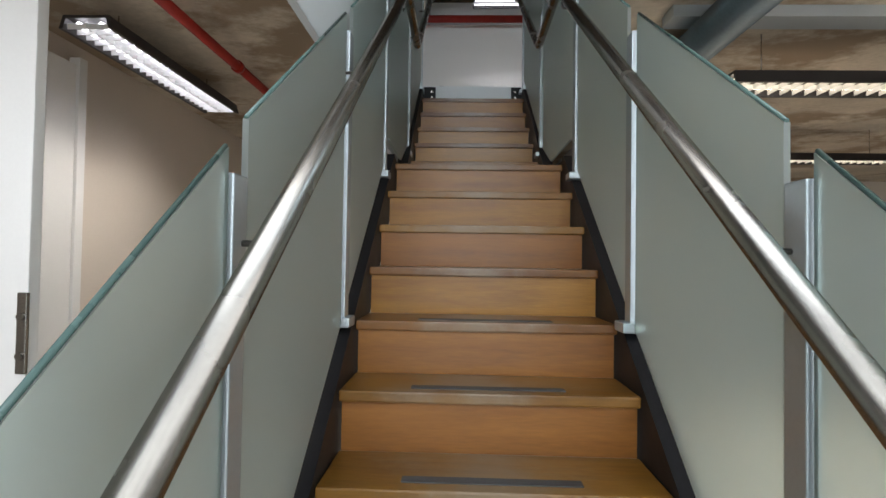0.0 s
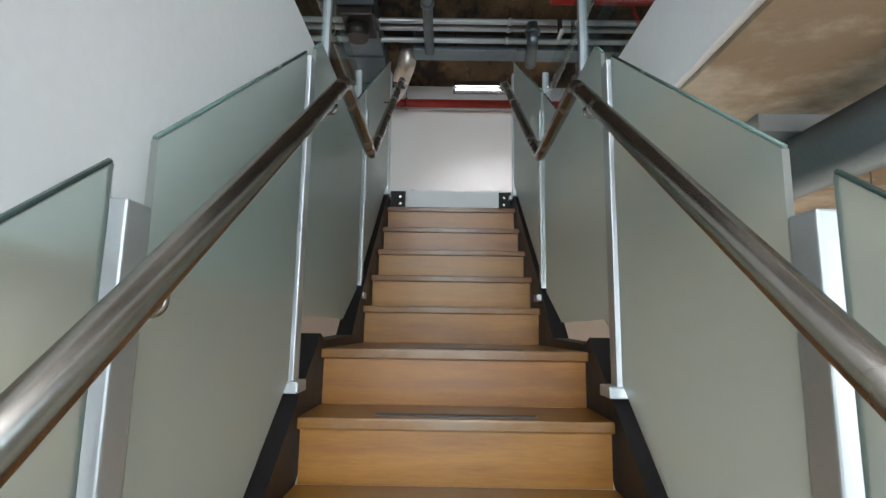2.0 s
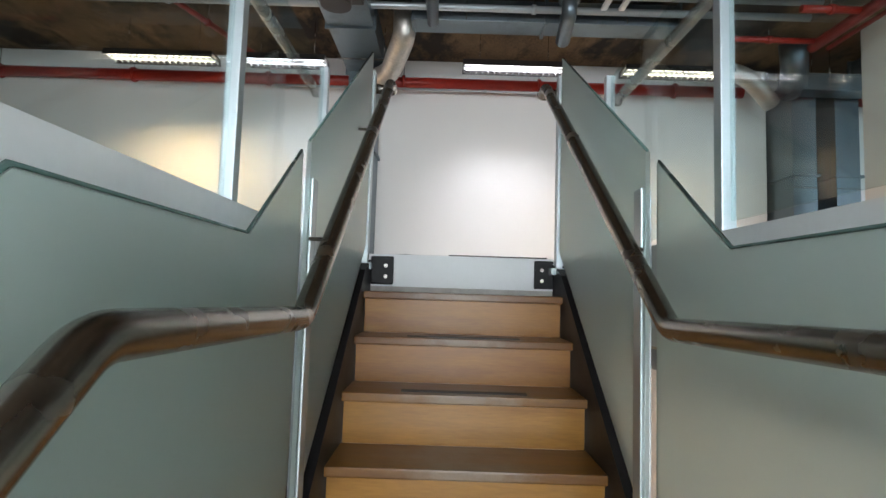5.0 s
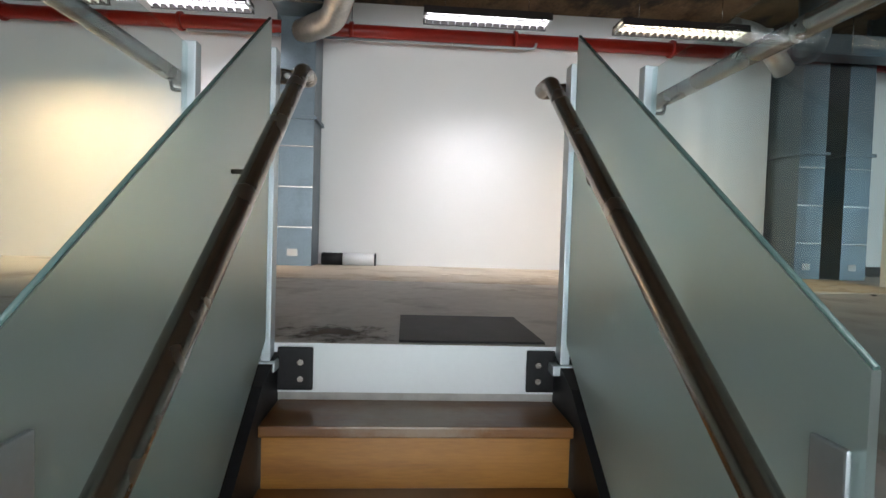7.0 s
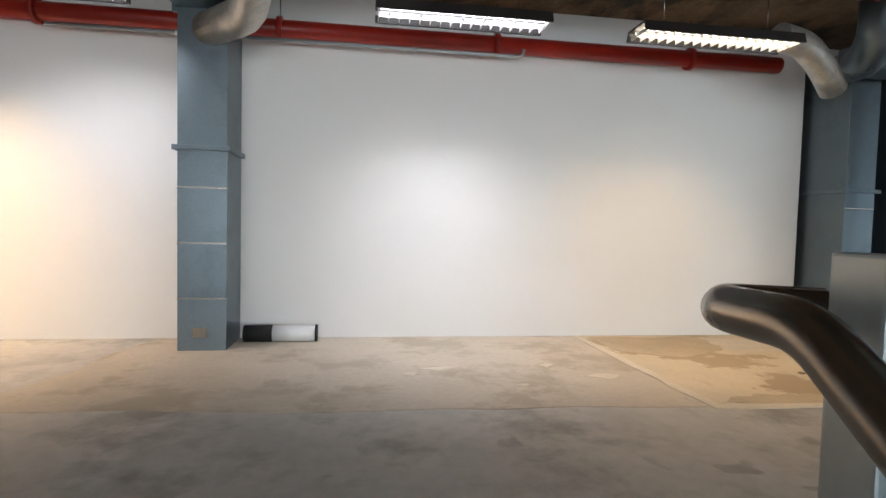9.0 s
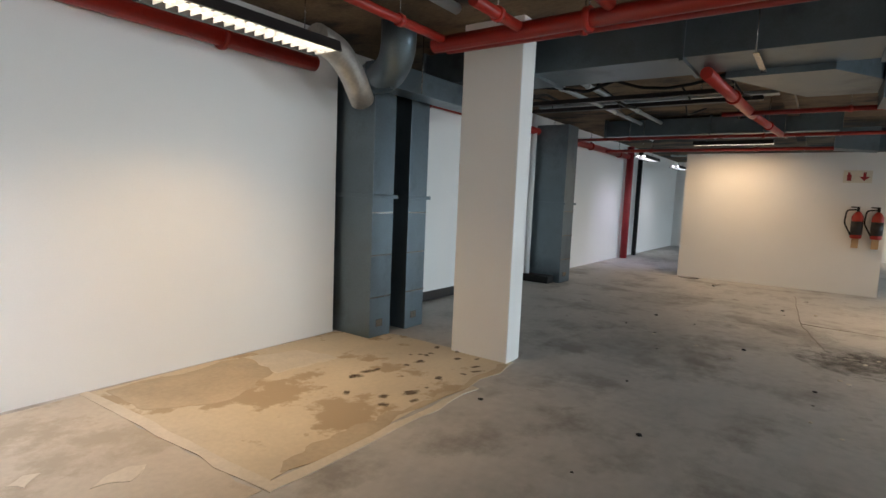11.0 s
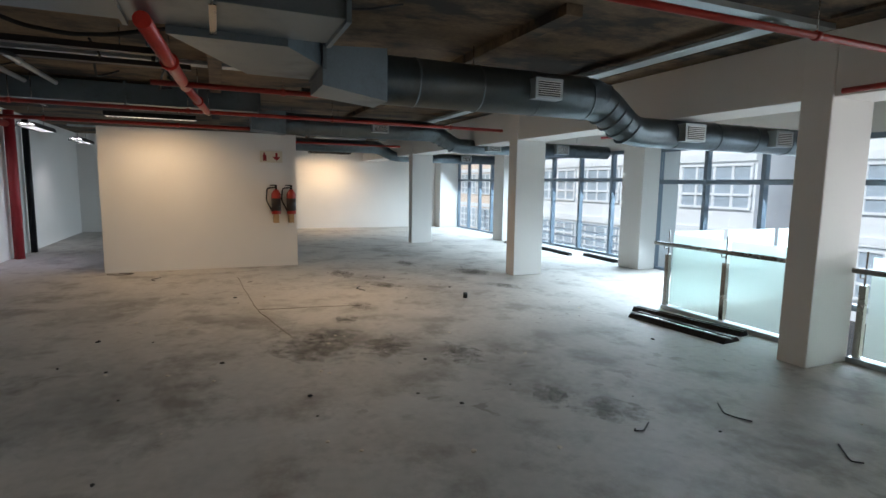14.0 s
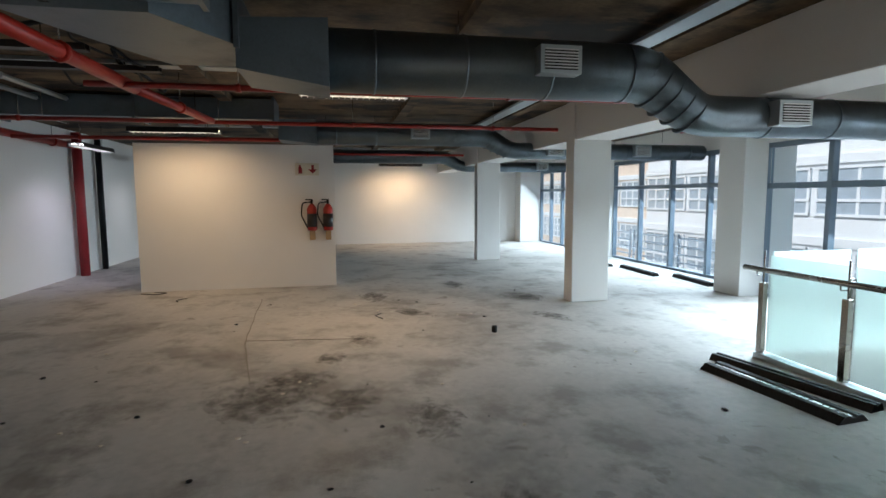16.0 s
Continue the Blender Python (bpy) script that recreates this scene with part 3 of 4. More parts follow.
def fitting(x, y, z, L, turn, tube_mat, color, watts, label, group, w=0.24, name="louvre_light", lean=0, spread=112):
    t = thing(name, label, "ceiling light", (x, y, z), group=group)
    t.matrix_basis = pose(x, y, z, 0, 0, turn)
    bm = bmesh.new()
    prism(bm, [(-w / 2, 0.07), (w / 2, 0.07), (w / 2 + 0.02, 0.0), (w / 2, 0.0), (w / 2 - 0.015, 0.055), (-w / 2 + 0.015, 0.055), (-w / 2, 0.0), (-w / 2 - 0.02, 0.0)], -L / 2, L / 2)
    part("housing", bm, DARK, t, "dark sloped housing")
    for yy in (-w / 4, w / 4):
        part("lamp_tube", T([(-L / 2 + 0.03, yy, 0.035), (L / 2 - 0.03, yy, 0.035)], 0.013, seg=10), tube_mat, t, "glowing fluorescent tube")
    n = int(L / 0.07)
    bm = bmesh.new()
    for i in range(n + 1):
        xx = -L / 2 + 0.02 + (L - 0.04) * i / n
        box(bm, xx - 0.002, -w / 2 + 0.012, 0.004, xx + 0.002, w / 2 - 0.012, 0.03)
    box(bm, -L / 2, -0.003, 0.004, L / 2, 0.003, 0.03)
    part("louvre", bm, WHITEMETAL, t, "white cross-blade louvre")
    for xx in (-L / 3, L / 3):
        part("hanger", T([(xx, 0, 0.07), (xx, 0, (2.8 if z > 0 else -0.335 if x < 0 else -0.36) - z)], 0.003, seg=6), STEEL, t)
    li = area("lamp_light", (0, 0, 0), (0, 0, -1), L - 0.1, w * 0.8, watts, color, spread)
    li.matrix_world = pose(x, y, z - 0.02, lean, 0, turn)
    return t


UP = "louvre lights of the upper floor"
WHITE_L, WARM_L = "dark louvred fluorescent fitting with cool light", "dark louvred fluorescent fitting with warm light"
fitting(0.65, 3.05, 2.30, 1.15, 0, TUBE_C, COOL, 9, WHITE_L, UP, lean=14, spread=88)
fitting(2.47, 3.05, 2.30, 1.2, 0, TUBE_W, WARM, 12, WARM_L, UP, lean=0)
fitting(-3.3, 3.05, 2.30, 1.2, 0, TUBE_W, WARM, 30, WARM_L, UP, lean=12)
fitting(-1.9, 3.05, 2.30, 0.9, 0, TUBE_C, COOL, 5, WHITE_L, UP, lean=30)
fitting(10.75, 1.55, 2.42, 1.2, 90, TUBE_W, WARM, 14, WARM_L, UP, lean=-15, spread=150)
fitting(18.6, -2.6, 2.42, 1.3, 90, TUBE_W, WARM, 26, WARM_L, UP, lean=-20, spread=150)
fitting(12.9, 3.5, 2.35, 1.2, 0, TUBE_C, (0.80, 0.74, 1.0), 5, WHITE_L, UP, lean=15, spread=90)
fitting(16.2, 3.5, 2.35, 1.2, 0, TUBE_C, COOL, 3, WHITE_L, UP, lean=15, spread=90)
fitting(8.6, -0.9, 2.60, 1.2, 90, TUBE_W, WARM, 30, WARM_L, UP, spread=150)
LO = "louvre lights of the lower floor"
fitting(-2.0, -1.65, -0.52, 1.55, 90, TUBE_C, (0.98, 0.94, 0.9), 22, "dark louvred fluorescent fitting under the lower soffit", LO, w=0.24)
fitting(2.05, -2.0, -0.68, 1.25, 0, TUBE_W, (1.0, 0.85, 0.7), 60, "dark louvred fluorescent fitting under the lower soffit", LO, w=0.24)
fitting(3.45, 0.1, -0.68, 1.1, 0, TUBE_W, (1.0, 0.85, 0.7), 60, "dark louvred fluorescent fitting under the lower soffit", LO, w=0.2)

# ---- ducts ----


def riser_duct(x, y, w, d, h, zc):
    t = thing("duct_riser", "upright galvanised rectangular air duct against the wall", "air duct", (x, y, 0), group="duct risers")
    part("casing", B(0, 0, 0, w, d, h, bevel=0.004), GALV, t)
    for z in (0.38, 0.78, 1.18):
        part("seam", B(-0.002, -0.004, z, w + 0.002, 0.0, z + 0.012), STEEL, t)
    part("flange", B(-0.03, -0.03, zc, w + 0.03, d, zc + 0.035, bevel=0.004), GALV, t, "projecting joint flange")
    part("damper_plate", B(w * 0.3, -0.005, 0.1, w * 0.6, 0, 0.17), STEEL, t)
    return t


riser_duct(-1.30, 3.56, 0.34, 0.43, 2.45, 1.45)
riser_duct(4.10, 3.56, 0.29, 0.72, 2.5, 1.32)
riser_duct(4.62, 3.56, 0.29, 0.72, 2.5, 1.32)
riser_duct(8.75, 3.66, 0.42, 0.62, 2.6, 1.3)
solid("drain_pipe", T([(8.62, 4.2, 0), (8.62, 4.2, 2.75)], 0.045), WHITEMETAL, "white upright plastic drain pipe", "pipe")
solid("black_box", B(8.5, 3.75, 0, 8.74, 4.25, 0.12, bevel=0.02), RUBBER, "black box on the floor beside the duct", "box")
solid("red_riser", T([(13.9, 4.17, 0), (13.9, 4.17, 2.75)], 0.085), DARKRED, "thick upright red fire main", "pipe")
solid("black_riser", T([(14.9, 4.2, 0), (14.9, 4.2, 2.75)], 0.06), BLACK, "upright black pipe against the wall", "pipe")


def rect_duct(name, a, label):
    t = thing(name, label, "air duct", (a[0], a[1], a[2]), group="ceiling ducts")
    w, d, h = a[3] - a[0], a[4] - a[1], a[5] - a[2]
    part("casing", B(0, 0, 0, w, d, h, bevel=0.004), GALV, t)
    along = 1 if d > w else 0
    n = max(1, int(max(w, d) / 1.1))
    for i in range(n + 1):
        q = max(w, d) * i / n
        if along:
            part("flange", B(-0.025, q - 0.015, -0.025, w + 0.025, q + 0.015, h + 0.02), GALV, t)
        else:
            part("flange", B(q - 0.015, -0.025, -0.025, q + 0.015, d + 0.025, h + 0.02), GALV, t)
    for q in (0.2, 0.8):
        c = (0, d * q, 0) if along else (w * q, 0, 0)
        if along:
            part("hanger", B(-0.03, d * q - 0.02, -0.03, w + 0.03, d * q + 0.02, -0.026), STEEL, t)
            for xx in (-0.028, w + 0.028):
                part("hanger", T([(xx, d * q, -0.03), (xx, d * q, 2.8 - a[2])], 0.004, seg=6), STEEL, t)
        else:
            for yy in (-0.028, d + 0.028):
                part("hanger", T([(w * q, yy, 0), (w * q, yy, 2.8 - a[2])], 0.004, seg=6), STEEL, t)
    return t


rect_duct("rectangular_duct", (4.85, -0.05, 2.47, 5.45, 3.6, 2.76), "grey galvanised rectangular duct under the ceiling")
rect_duct("rectangular_duct", (9.75, 0.1, 2.50, 10.3, 3.4, 2.76), "grey galvanised rectangular duct under the ceiling")
rect_duct("rectangular_duct", (-0.45, 2.35, 2.50, 2.2, 2.62, 2.72), "grey galvanised rectangular duct above the wall lights")
rect_duct("rectangular_duct", (-1.32, 1.3, 2.45, -0.85, 3.6, 2.74), "dark galvanised duct branch over the stairs")
rect_duct("rectangular_duct", (3.9, 3.22, 2.26, 5.9, 3.46, 2.46), "galvanised duct joining the risers")


def spiral(x, z, y0, ye, y1, r, drop, grilles, taper):
    t = thing("spiral_duct", "round spiral galvanised duct with an offset bend and side grilles", "air duct", (x, y0, z), group="spiral ducts")

    def q(name, bm, m, label="", parent=t):
        return part(name, bm, m, parent, label)

    pts = [(0, 0, 0), (0, ye - y0 + 0.0, 0), (0, ye - y0 - 0.45, -drop), (0, y1 - y0, -drop)]
    r2 = r * 0.76

    def rad(p):
        return r + (r2 - r) * max(0.0, min(1.0, (ye - y0 + 0.1 - p[1]) / 0.6))

    q("duct_pipe", T(pts, r, seg=28, bend=0.16, radii=rad), GALV)
    yy = -0.3
    while yy > y1 - y0:
        inbend = ye - y0 - 0.62 < yy < ye - y0 + 0.17
        if not inbend:
            zz = 0 if yy > ye - y0 else -drop
            q("band", T([(0, yy - 0.008, zz), (0, yy + 0.008, zz)], rad((0, yy)) + 0.006, seg=28), GALV, "raised joint band")
        yy -= 0.62
    for f in (0.15, 0.32, 0.5, 0.68, 0.85):
        yy, zz = ye - y0 + 0.1 - 0.6 * f, -drop * max(0, min(1, (f - 0.12) / 0.76))
        d = Vector((0, -0.45, -drop)).normalized() * 0.004
        if 0.1 < f < 0.9:
            q("band", T([(0, yy - d.y, zz - d.z), (0, yy + d.y, zz + d.z)], rad((0, yy)) + 0.007, seg=28), GALV, "raised joint band")
    bm = bmesh.new()
    s = taper
    a = [bm.verts.new(v) for v in ((-s, 0.55, -0.14), (s, 0.55, -0.14), (s, 0.55, 0.16), (-s, 0.55, 0.16))]
    k = r * 1.02
    d = [bm.verts.new(v) for v in ((-k, 0, -k), (k, 0, -k), (k, 0, k), (-k, 0, k))]
    for i in range(4):
        bm.faces.new((a[i], a[(i + 1) % 4], d[(i + 1) % 4], d[i]))
    bm.faces.new(d)
    bm.faces.new(a)
    bmesh.ops.recalc_face_normals(bm, faces=bm.faces[:])
    q("transition", bm, GALV, "square to round transition")
    for gy in grilles:
        zz = 0 if gy > ye else -drop
        rg = rad((0, gy - y0))
        g = q("grille_frame", B(-rg - 0.09, gy - y0 - 0.15, zz - 0.09, -rg + 0.06, gy - y0 + 0.15, zz + 0.10, bevel=0.004), BRIGHT, "pale air grille")
        # dark plate over the solid frame, for the shaded hollow between slats
        q("grille_shade_plate", B(-rg - 0.093, gy - y0 - 0.12, zz - 0.065, -rg - 0.089, gy - y0 + 0.12, zz + 0.075), DARK, "", g)
        for k in range(7):
            z2 = zz - 0.055 + k * 0.02
            q("slat", B(-rg - 0.10, gy - y0 - 0.12, z2, -rg - 0.09, gy - y0 + 0.12, z2 + 0.008), WHITEMETAL, "", g)
    for yy in (-0.9, y1 - y0 + 0.8):
        zz = 0 if yy > ye - y0 else -drop
        q("hanger", T([(0, yy, zz + r), (0, yy, 2.8 - z)], 0.004, seg=6), STEEL)
    return t


spiral(6.25, 2.42, -0.65, -3.0, -7.2, 0.21, 0.30, (-2.2, -4.15, -5.6), 0.3)
spiral(11.1, 2.50, -0.4, -3.1, -7.2, 0.18, 0.24, (-2.0, -4.3, -5.9), 0.28)
spiral(15.9, 2.50, -0.4, -3.4, -7.2, 0.17, 0.24, (-4.4, -6.0), 0.28)
t = thing("duct_branch", "flat tapered galvanised duct joining the main to the spiral duct", "air duct", (5.45, 0.2, 2.42))
bm = bmesh.new()
flat = [(0.004, 0.75), (0.004, 0.02), (0.5, -0.292), (1.1, -0.292), (1.1, 0.22), (0.85, 0.35)]
lo = [bm.verts.new((x, y, 0)) for x, y in flat]
hi = [bm.verts.new((x, y, 0.30)) for x, y in flat]
bm.faces.new(lo)
bm.faces.new(hi)
for k in range(6):
    bm.faces.new((lo[k], lo[(k + 1) % 6], hi[(k + 1) % 6], hi[k]))
bmesh.ops.recalc_face_normals(bm, faces=bm.faces[:])
part("casing", bm, GALV, t)
part("flange", B(0.47, -0.325, -0.025, 1.13, -0.295, 0.325), GALV, t)
for x in (0.45, 1.05):
    part("hanger", T([(x, 0.1, 0.30), (x, 0.1, 0.38)], 0.004, seg=6), STEEL, t)
solid("flexible_duct", T([(3.05, 3.15, 2.42), (3.3, 3.2, 2.40), (3.5, 3.25, 2.28), (3.72, 3.35, 2.12)], 0.1, seg=16, bend=0.1), FLEX, "crinkled silver flexible duct with an open end", "air duct")
solid("flexible_duct", T([(3.75, 3.0, 2.7), (3.8, 3.05, 2.45), (3.95, 3.3, 2.35), (4.1, 3.6, 2.4)], 0.14, seg=16, bend=0.12), GALV, "grey flexible duct joining the risers", "air duct")
solid("duct_elbow", T([(-0.55, 2.6, 2.72), (-0.55, 2.6, 2.45), (-0.75, 3.2, 2.3), (-1.1, 3.6, 2.32)], 0.12, seg=16, bend=0.12), FLEX, "silver flexible duct bending down to the riser", "air duct")

# ---- red sprinkler pipes and other services ----


def pipe(name, pts, r, m, label, bend=0.06, hang=True):
    t = thing(name, label, "pipe", pts[0], group="ceiling pipes")
    o = Vector(pts[0])
    part("pipe_run", T([Vector(p) - o for p in pts], r, seg=12, bend=bend if len(pts) > 2 else 0), m, t)
    a, b = Vector(pts[0]), Vector(pts[1])
    n = max(1, int((b - a).length / 1.6))
    for i in range(n):
        p = a.lerp(b, (i + 0.5) / n)
        d = (b - a).normalized() * 0.02
        part("coupling", T([p - d - o, p + d - o], r * 1.35, seg=12), m, t)
        if hang and p.z < 2.75:
            part("hanger", T([p - o, Vector((p.x, p.y, 2.8)) - o], 0.004, seg=6), STEEL, t)
    return t


RL = "red painted sprinkler pipe under the ceiling"
pipe("sprinkler_pipe", [(3.85, 2.6, 2.45), (3.85, -3.75, 2.45), (3.85, -3.75, 2.28), (4.3, -3.75, 2.28)], 0.022, RED, RL)
pipe("sprinkler_main", [(3.68, 2.6, 2.45), (3.68, 0.3, 2.47), (2.6, 0.3, 2.6)], 0.055, RED, "thick red sprinkler main under the ceiling")
pipe("sprinkler_branch", [(2.7, 2.5, 2.47), (3.65, 2.5, 2.47)], 0.03, RED, RL)
pipe("sprinkler_branch", [(3.1, 1.9, 2.47), (3.65, 1.9, 2.47)], 0.035, RED, RL)
pipe("sprinkler_main", [(5.2, 1.05, 2.42), (7.35, 0.93, 2.40)], 0.05, RED, "thick red sprinkler main under the ceiling")
pipe("sprinkler_main", [(7.35, 0.93, 2.40), (9.4, 0.78, 2.42)], 0.042, RED, "thick red sprinkler main under the ceiling")
pipe("sprinkler_pipe", [(7.1, 1.2, 2.38), (7.0, -3.3, 2.36)], 0.025, RED, RL)
pipe("sprinkler_pipe", [(9.6, 3.9, 2.44), (9.7, -3.8, 2.44)], 0.026, RED, RL)
pipe("sprinkler_pipe", [(11.3, 3.9, 2.40), (11.3, -3.2, 2.40)], 0.03, RED, RL)
pipe("sprinkler_pipe", [(7.5, -5.2, 2.28), (8.6, -5.0, 2.30)], 0.02, DARKRED, RL)
pipe("sprinkler_pipe", [(14.6, 1.5, 2.45), (14.6, -3.6, 2.45)], 0.026, RED, RL)
pipe("wall_main", [(-8.5, 3.92, 2.47), (3.7, 3.92, 2.47)], 0.07, RED, "thick red fire main along the wall top")
pipe("wall_main", [(4.8, 4.2, 2.5), (14, 4.2, 2.5)], 0.06, RED, "thick red fire main along the wall top")
pipe("conduit", [(-2.3, 3.84, 2.36), (1.3, 3.84, 2.36), (1.3, 3.84, 2.42)], 0.014, BRIGHT, "thin grey conduit below the red main", hang=False)
GL = "grey steel service pipe under the ceiling"
for y, z in ((1.9, 2.62), (2.05, 2.62), (1.45, 2.66), (2.22, 2.56)):
    pipe("service_pipe", [(-5.5, y, z), (3.4, y, z)], 0.035, BRIGHT, GL)
pipe("service_pipe", [(-0.25, 0.4, 2.55), (-0.25, 2.4, 2.5)], 0.06, GALV, GL)
pipe("service_pipe", [(1.0, 1.9, 2.6), (1.0, 1.9, 2.36), (1.05, 2.4, 2.34)], 0.07, GALV, GL)
pipe("sprinkler_pipe", [(1.1, 1.3, 2.5), (3.6, 1.3, 2.5)], 0.04, RED, RL)
pipe("sprinkler_pipe", [(-3.5, 0.2, 2.6), (-2.4, 3.6, 2.6)], 0.03, RED, RL)
pipe("sprinkler_pipe", [(2.0, 1.35, 2.5), (2.6, 2.4, 2.5)], 0.022, RED, RL)
t = thing("fan_unit", "black fan unit hung under the ceiling over the stairs", "fan unit", (-1.05, 1.6, 2.34))
part("fan_box", B(-0.2, -0.25, 0.0, 0.2, 0.25, 0.16, bevel=0.02), DARK, t)
part("fan_motor", T([(0, 0, -0.14), (0, 0, 0.02)], 0.13, seg=20), DARK, t)
part("hanger", T([(0.18, 0.2, 0.1), (0.18, 0.2, 0.46)], 0.005, seg=6), STEEL, t)
t = thing("valve_bracket", "white metal valve brackets on the service pipes", "bracket", (1.3, 1.85, 2.42))
for i in range(2):
    part("bracket_arm", B(i * 0.16, -0.1, 0, i * 0.16 + 0.05, 0.1, 0.03, bevel=0.004), WHITEMETAL, t)
    part("valve_wheel", T([(i * 0.16 + 0.02, 0, 0.03), (i * 0.16 + 0.02, 0, 0.2)], 0.03, seg=10), DARK, t)
for y in (2.88, 2.56):
    pipe("conduit", [(5.6, y, 2.70), (11.4, y - 0.1, 2.70)], 0.028, BRIGHT, "pale steel conduit under the slab")
solid("cable_tray", B(4.4, -3.22, 2.70, 13.0, -3.04, 2.73, bevel=0.003), BRIGHT, "long flat galvanised cable tray under the slab", "cable tray", "cable trays")
random.seed(11)
for i in range(12):
    x, y = random.uniform(5.2, 8.5), random.uniform(0.9, 3.5)
    L, along = random.uniform(1.2, 2.8), i % 3
    pts = [Vector((x, y, 2.79))]
    for k in range(1, 5):
        f = k / 5
        pts.append(Vector((x + (L * f if along else 0.15 * math.sin(7 * f)), y + (0.12 * math.sin(5 * f + i) if along else -L * 0.6 * f), 2.79 - 0.9 * f * (1 - f) * random.uniform(0.4, 1.0))))
    pts.append(Vector((x + (L if along else 0), y - (0 if along else L * 0.6), 2.79)))
    solid("ceiling_cable", T(pts, random.choice((0.008, 0.012, 0.018)), seg=8, bend=0.08), RUBBER, "loose black cable sagging under the slab", "cable", "ceiling cables")
for x, y0, y1, z in ((5.75, 1.0, 3.7, 2.62), (6.9, 1.1, 3.9, 2.58), (7.9, 0.9, 3.9, 2.66)):
    rect = thing("steel_channel", "dark steel channel carrying services under the slab", "channel", (x, y0, z), group="steel channels")
    part("web", B(0, 0, 0, 0.09, y1 - y0, 0.012), DARK, rect)
    for xx in (0, 0.08):
        part("lip", B(xx, 0, 0.012, xx + 0.01, y1 - y0, 0.05), DARK, rect)
    for yy in (0.3, y1 - y0 - 0.3):
        part("hanger", T([(0.045, yy, 0.01), (0.045, yy, 2.8 - z)], 0.005, seg=6), STEEL, rect)
# ribs and trays under the slab
for i, (x, y0, y1) in enumerate(((8.1, -3.9, 3.9), (12.6, -3.9, 2.0), (16.8, -3.9, 3.9))):
    solid("cable_tray", B(x, y0, 2.76, x + 0.16, y1, 2.80, bevel=0.003), BRIGHT, "long flat galvanised cable tray under the slab", "cable tray", "cable trays")
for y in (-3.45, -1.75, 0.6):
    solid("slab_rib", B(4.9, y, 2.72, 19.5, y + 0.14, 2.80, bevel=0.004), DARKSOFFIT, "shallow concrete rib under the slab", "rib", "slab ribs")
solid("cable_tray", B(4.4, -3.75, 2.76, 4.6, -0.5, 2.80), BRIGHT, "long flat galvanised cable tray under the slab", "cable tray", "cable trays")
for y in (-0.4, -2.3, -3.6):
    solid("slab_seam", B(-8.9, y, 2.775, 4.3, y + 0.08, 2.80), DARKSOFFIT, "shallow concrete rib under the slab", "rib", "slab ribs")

# ---- things on the upper floor ----
solid("rubber_mat", prism(bmesh.new(), [(0.03, 0.0), (0.58, 0.0), (0.58, 0.008), (0.03, 0.008)], -0.04, 0.47), RUBBER, "flat black rubber mat lying at the stair head", "mat")
t = thing("rolled_tube", "white rolled tube with a black end lying at the wall", "tube", (-0.9, 3.86, 0.065))
part("roll", T([(0.22, 0, 0), (0.56, 0.0, 0)], 0.065, seg=18), WHITEMETAL, t)
part("black_end", T([(0, 0, 0), (0.22, 0, 0)], 0.066, seg=18), RUBBER, t, "black rubber end")
part("strap", T([(0.55, 0, 0), (0.565, 0, 0)], 0.07, seg=18), RUBBER, t)


def patch(name, pts, m, z, label, rough=0.03, seed=0):
    bm = bmesh.new()
    vs = []
    n = len(pts)
    for i in range(n):
        a, b = Vector((*pts[i], 0)), Vector((*pts[(i + 1) % n], 0))
        for k in range(10):
            p = a.lerp(b, k / 10)
            vs.append(bm.verts.new((p.x + rough * noise.noise((p.x * 7, p.y * 7, seed)), p.y + rough * noise.noise((p.x * 7, p.y * 7, seed + 9)), z)))
    f = bm.faces.new(vs)
    if f.normal.z < 0:
        f.normal_flip()
    r = bmesh.ops.extrude_face_region(bm, geom=[f])
    for v in r["geom"]:
        if isinstance(v, bmesh.types.BMVert):
            v.co.z -= z - 0.0005
    bmesh.ops.recalc_face_normals(bm, faces=bm.faces[:])
    return solid(name, bm, m, label, "floor patch", kind="structure")


patch("levelled_patch", [(-1.9, 2.35), (-1.6, 3.97), (1.88, 3.97), (1.93, 2.14)], SAND, 0.003, "beige levelled strip of floor along the wall", 0.08, 2)
patch("screed_patch", [(1.95, 2.2), (1.88, 3.97), (4.05, 3.97), (4.4, 3.5), (4.4, 2.2)], SCREED, 0.004, "sandy patch of old screed by the wall")
patch("screed_edge", [(1.93, 2.12), (1.86, 3.97), (1.93, 3.97), (2.0, 2.12)], GROUT, 0.006, "pale edge strip of the screed", 0.03, 3)
patch("screed_edge", [(1.95, 2.11), (3.7, 2.10), (3.7, 2.15), (1.95, 2.18)], GROUT, 0.007, "pale edge strip of the screed", 0.04, 5)
patch("screed_remnant", [(2.95, 3.40), (3.52, 3.31), (3.48, 3.70), (3.02, 3.86)], GROUT, 0.0065, "pale square remnant of filler on the screed", 0.05, 6)
patch("damp_screed", [(1.98, 3.90), (2.02, 3.42), (2.25, 3.24), (2.66, 3.22), (2.70, 3.36), (2.95, 3.42), (3.0, 3.9)], DAMP, 0.0055, "darker damp part of the screed", 0.08, 8)
patch("damp_screed", [(2.05, 2.19), (4.3, 2.17), (4.3, 2.26), (3.5, 2.22), (2.6, 2.32), (2.15, 2.30)], DAMP, 0.0055, "darker damp part of the screed", 0.08, 11)
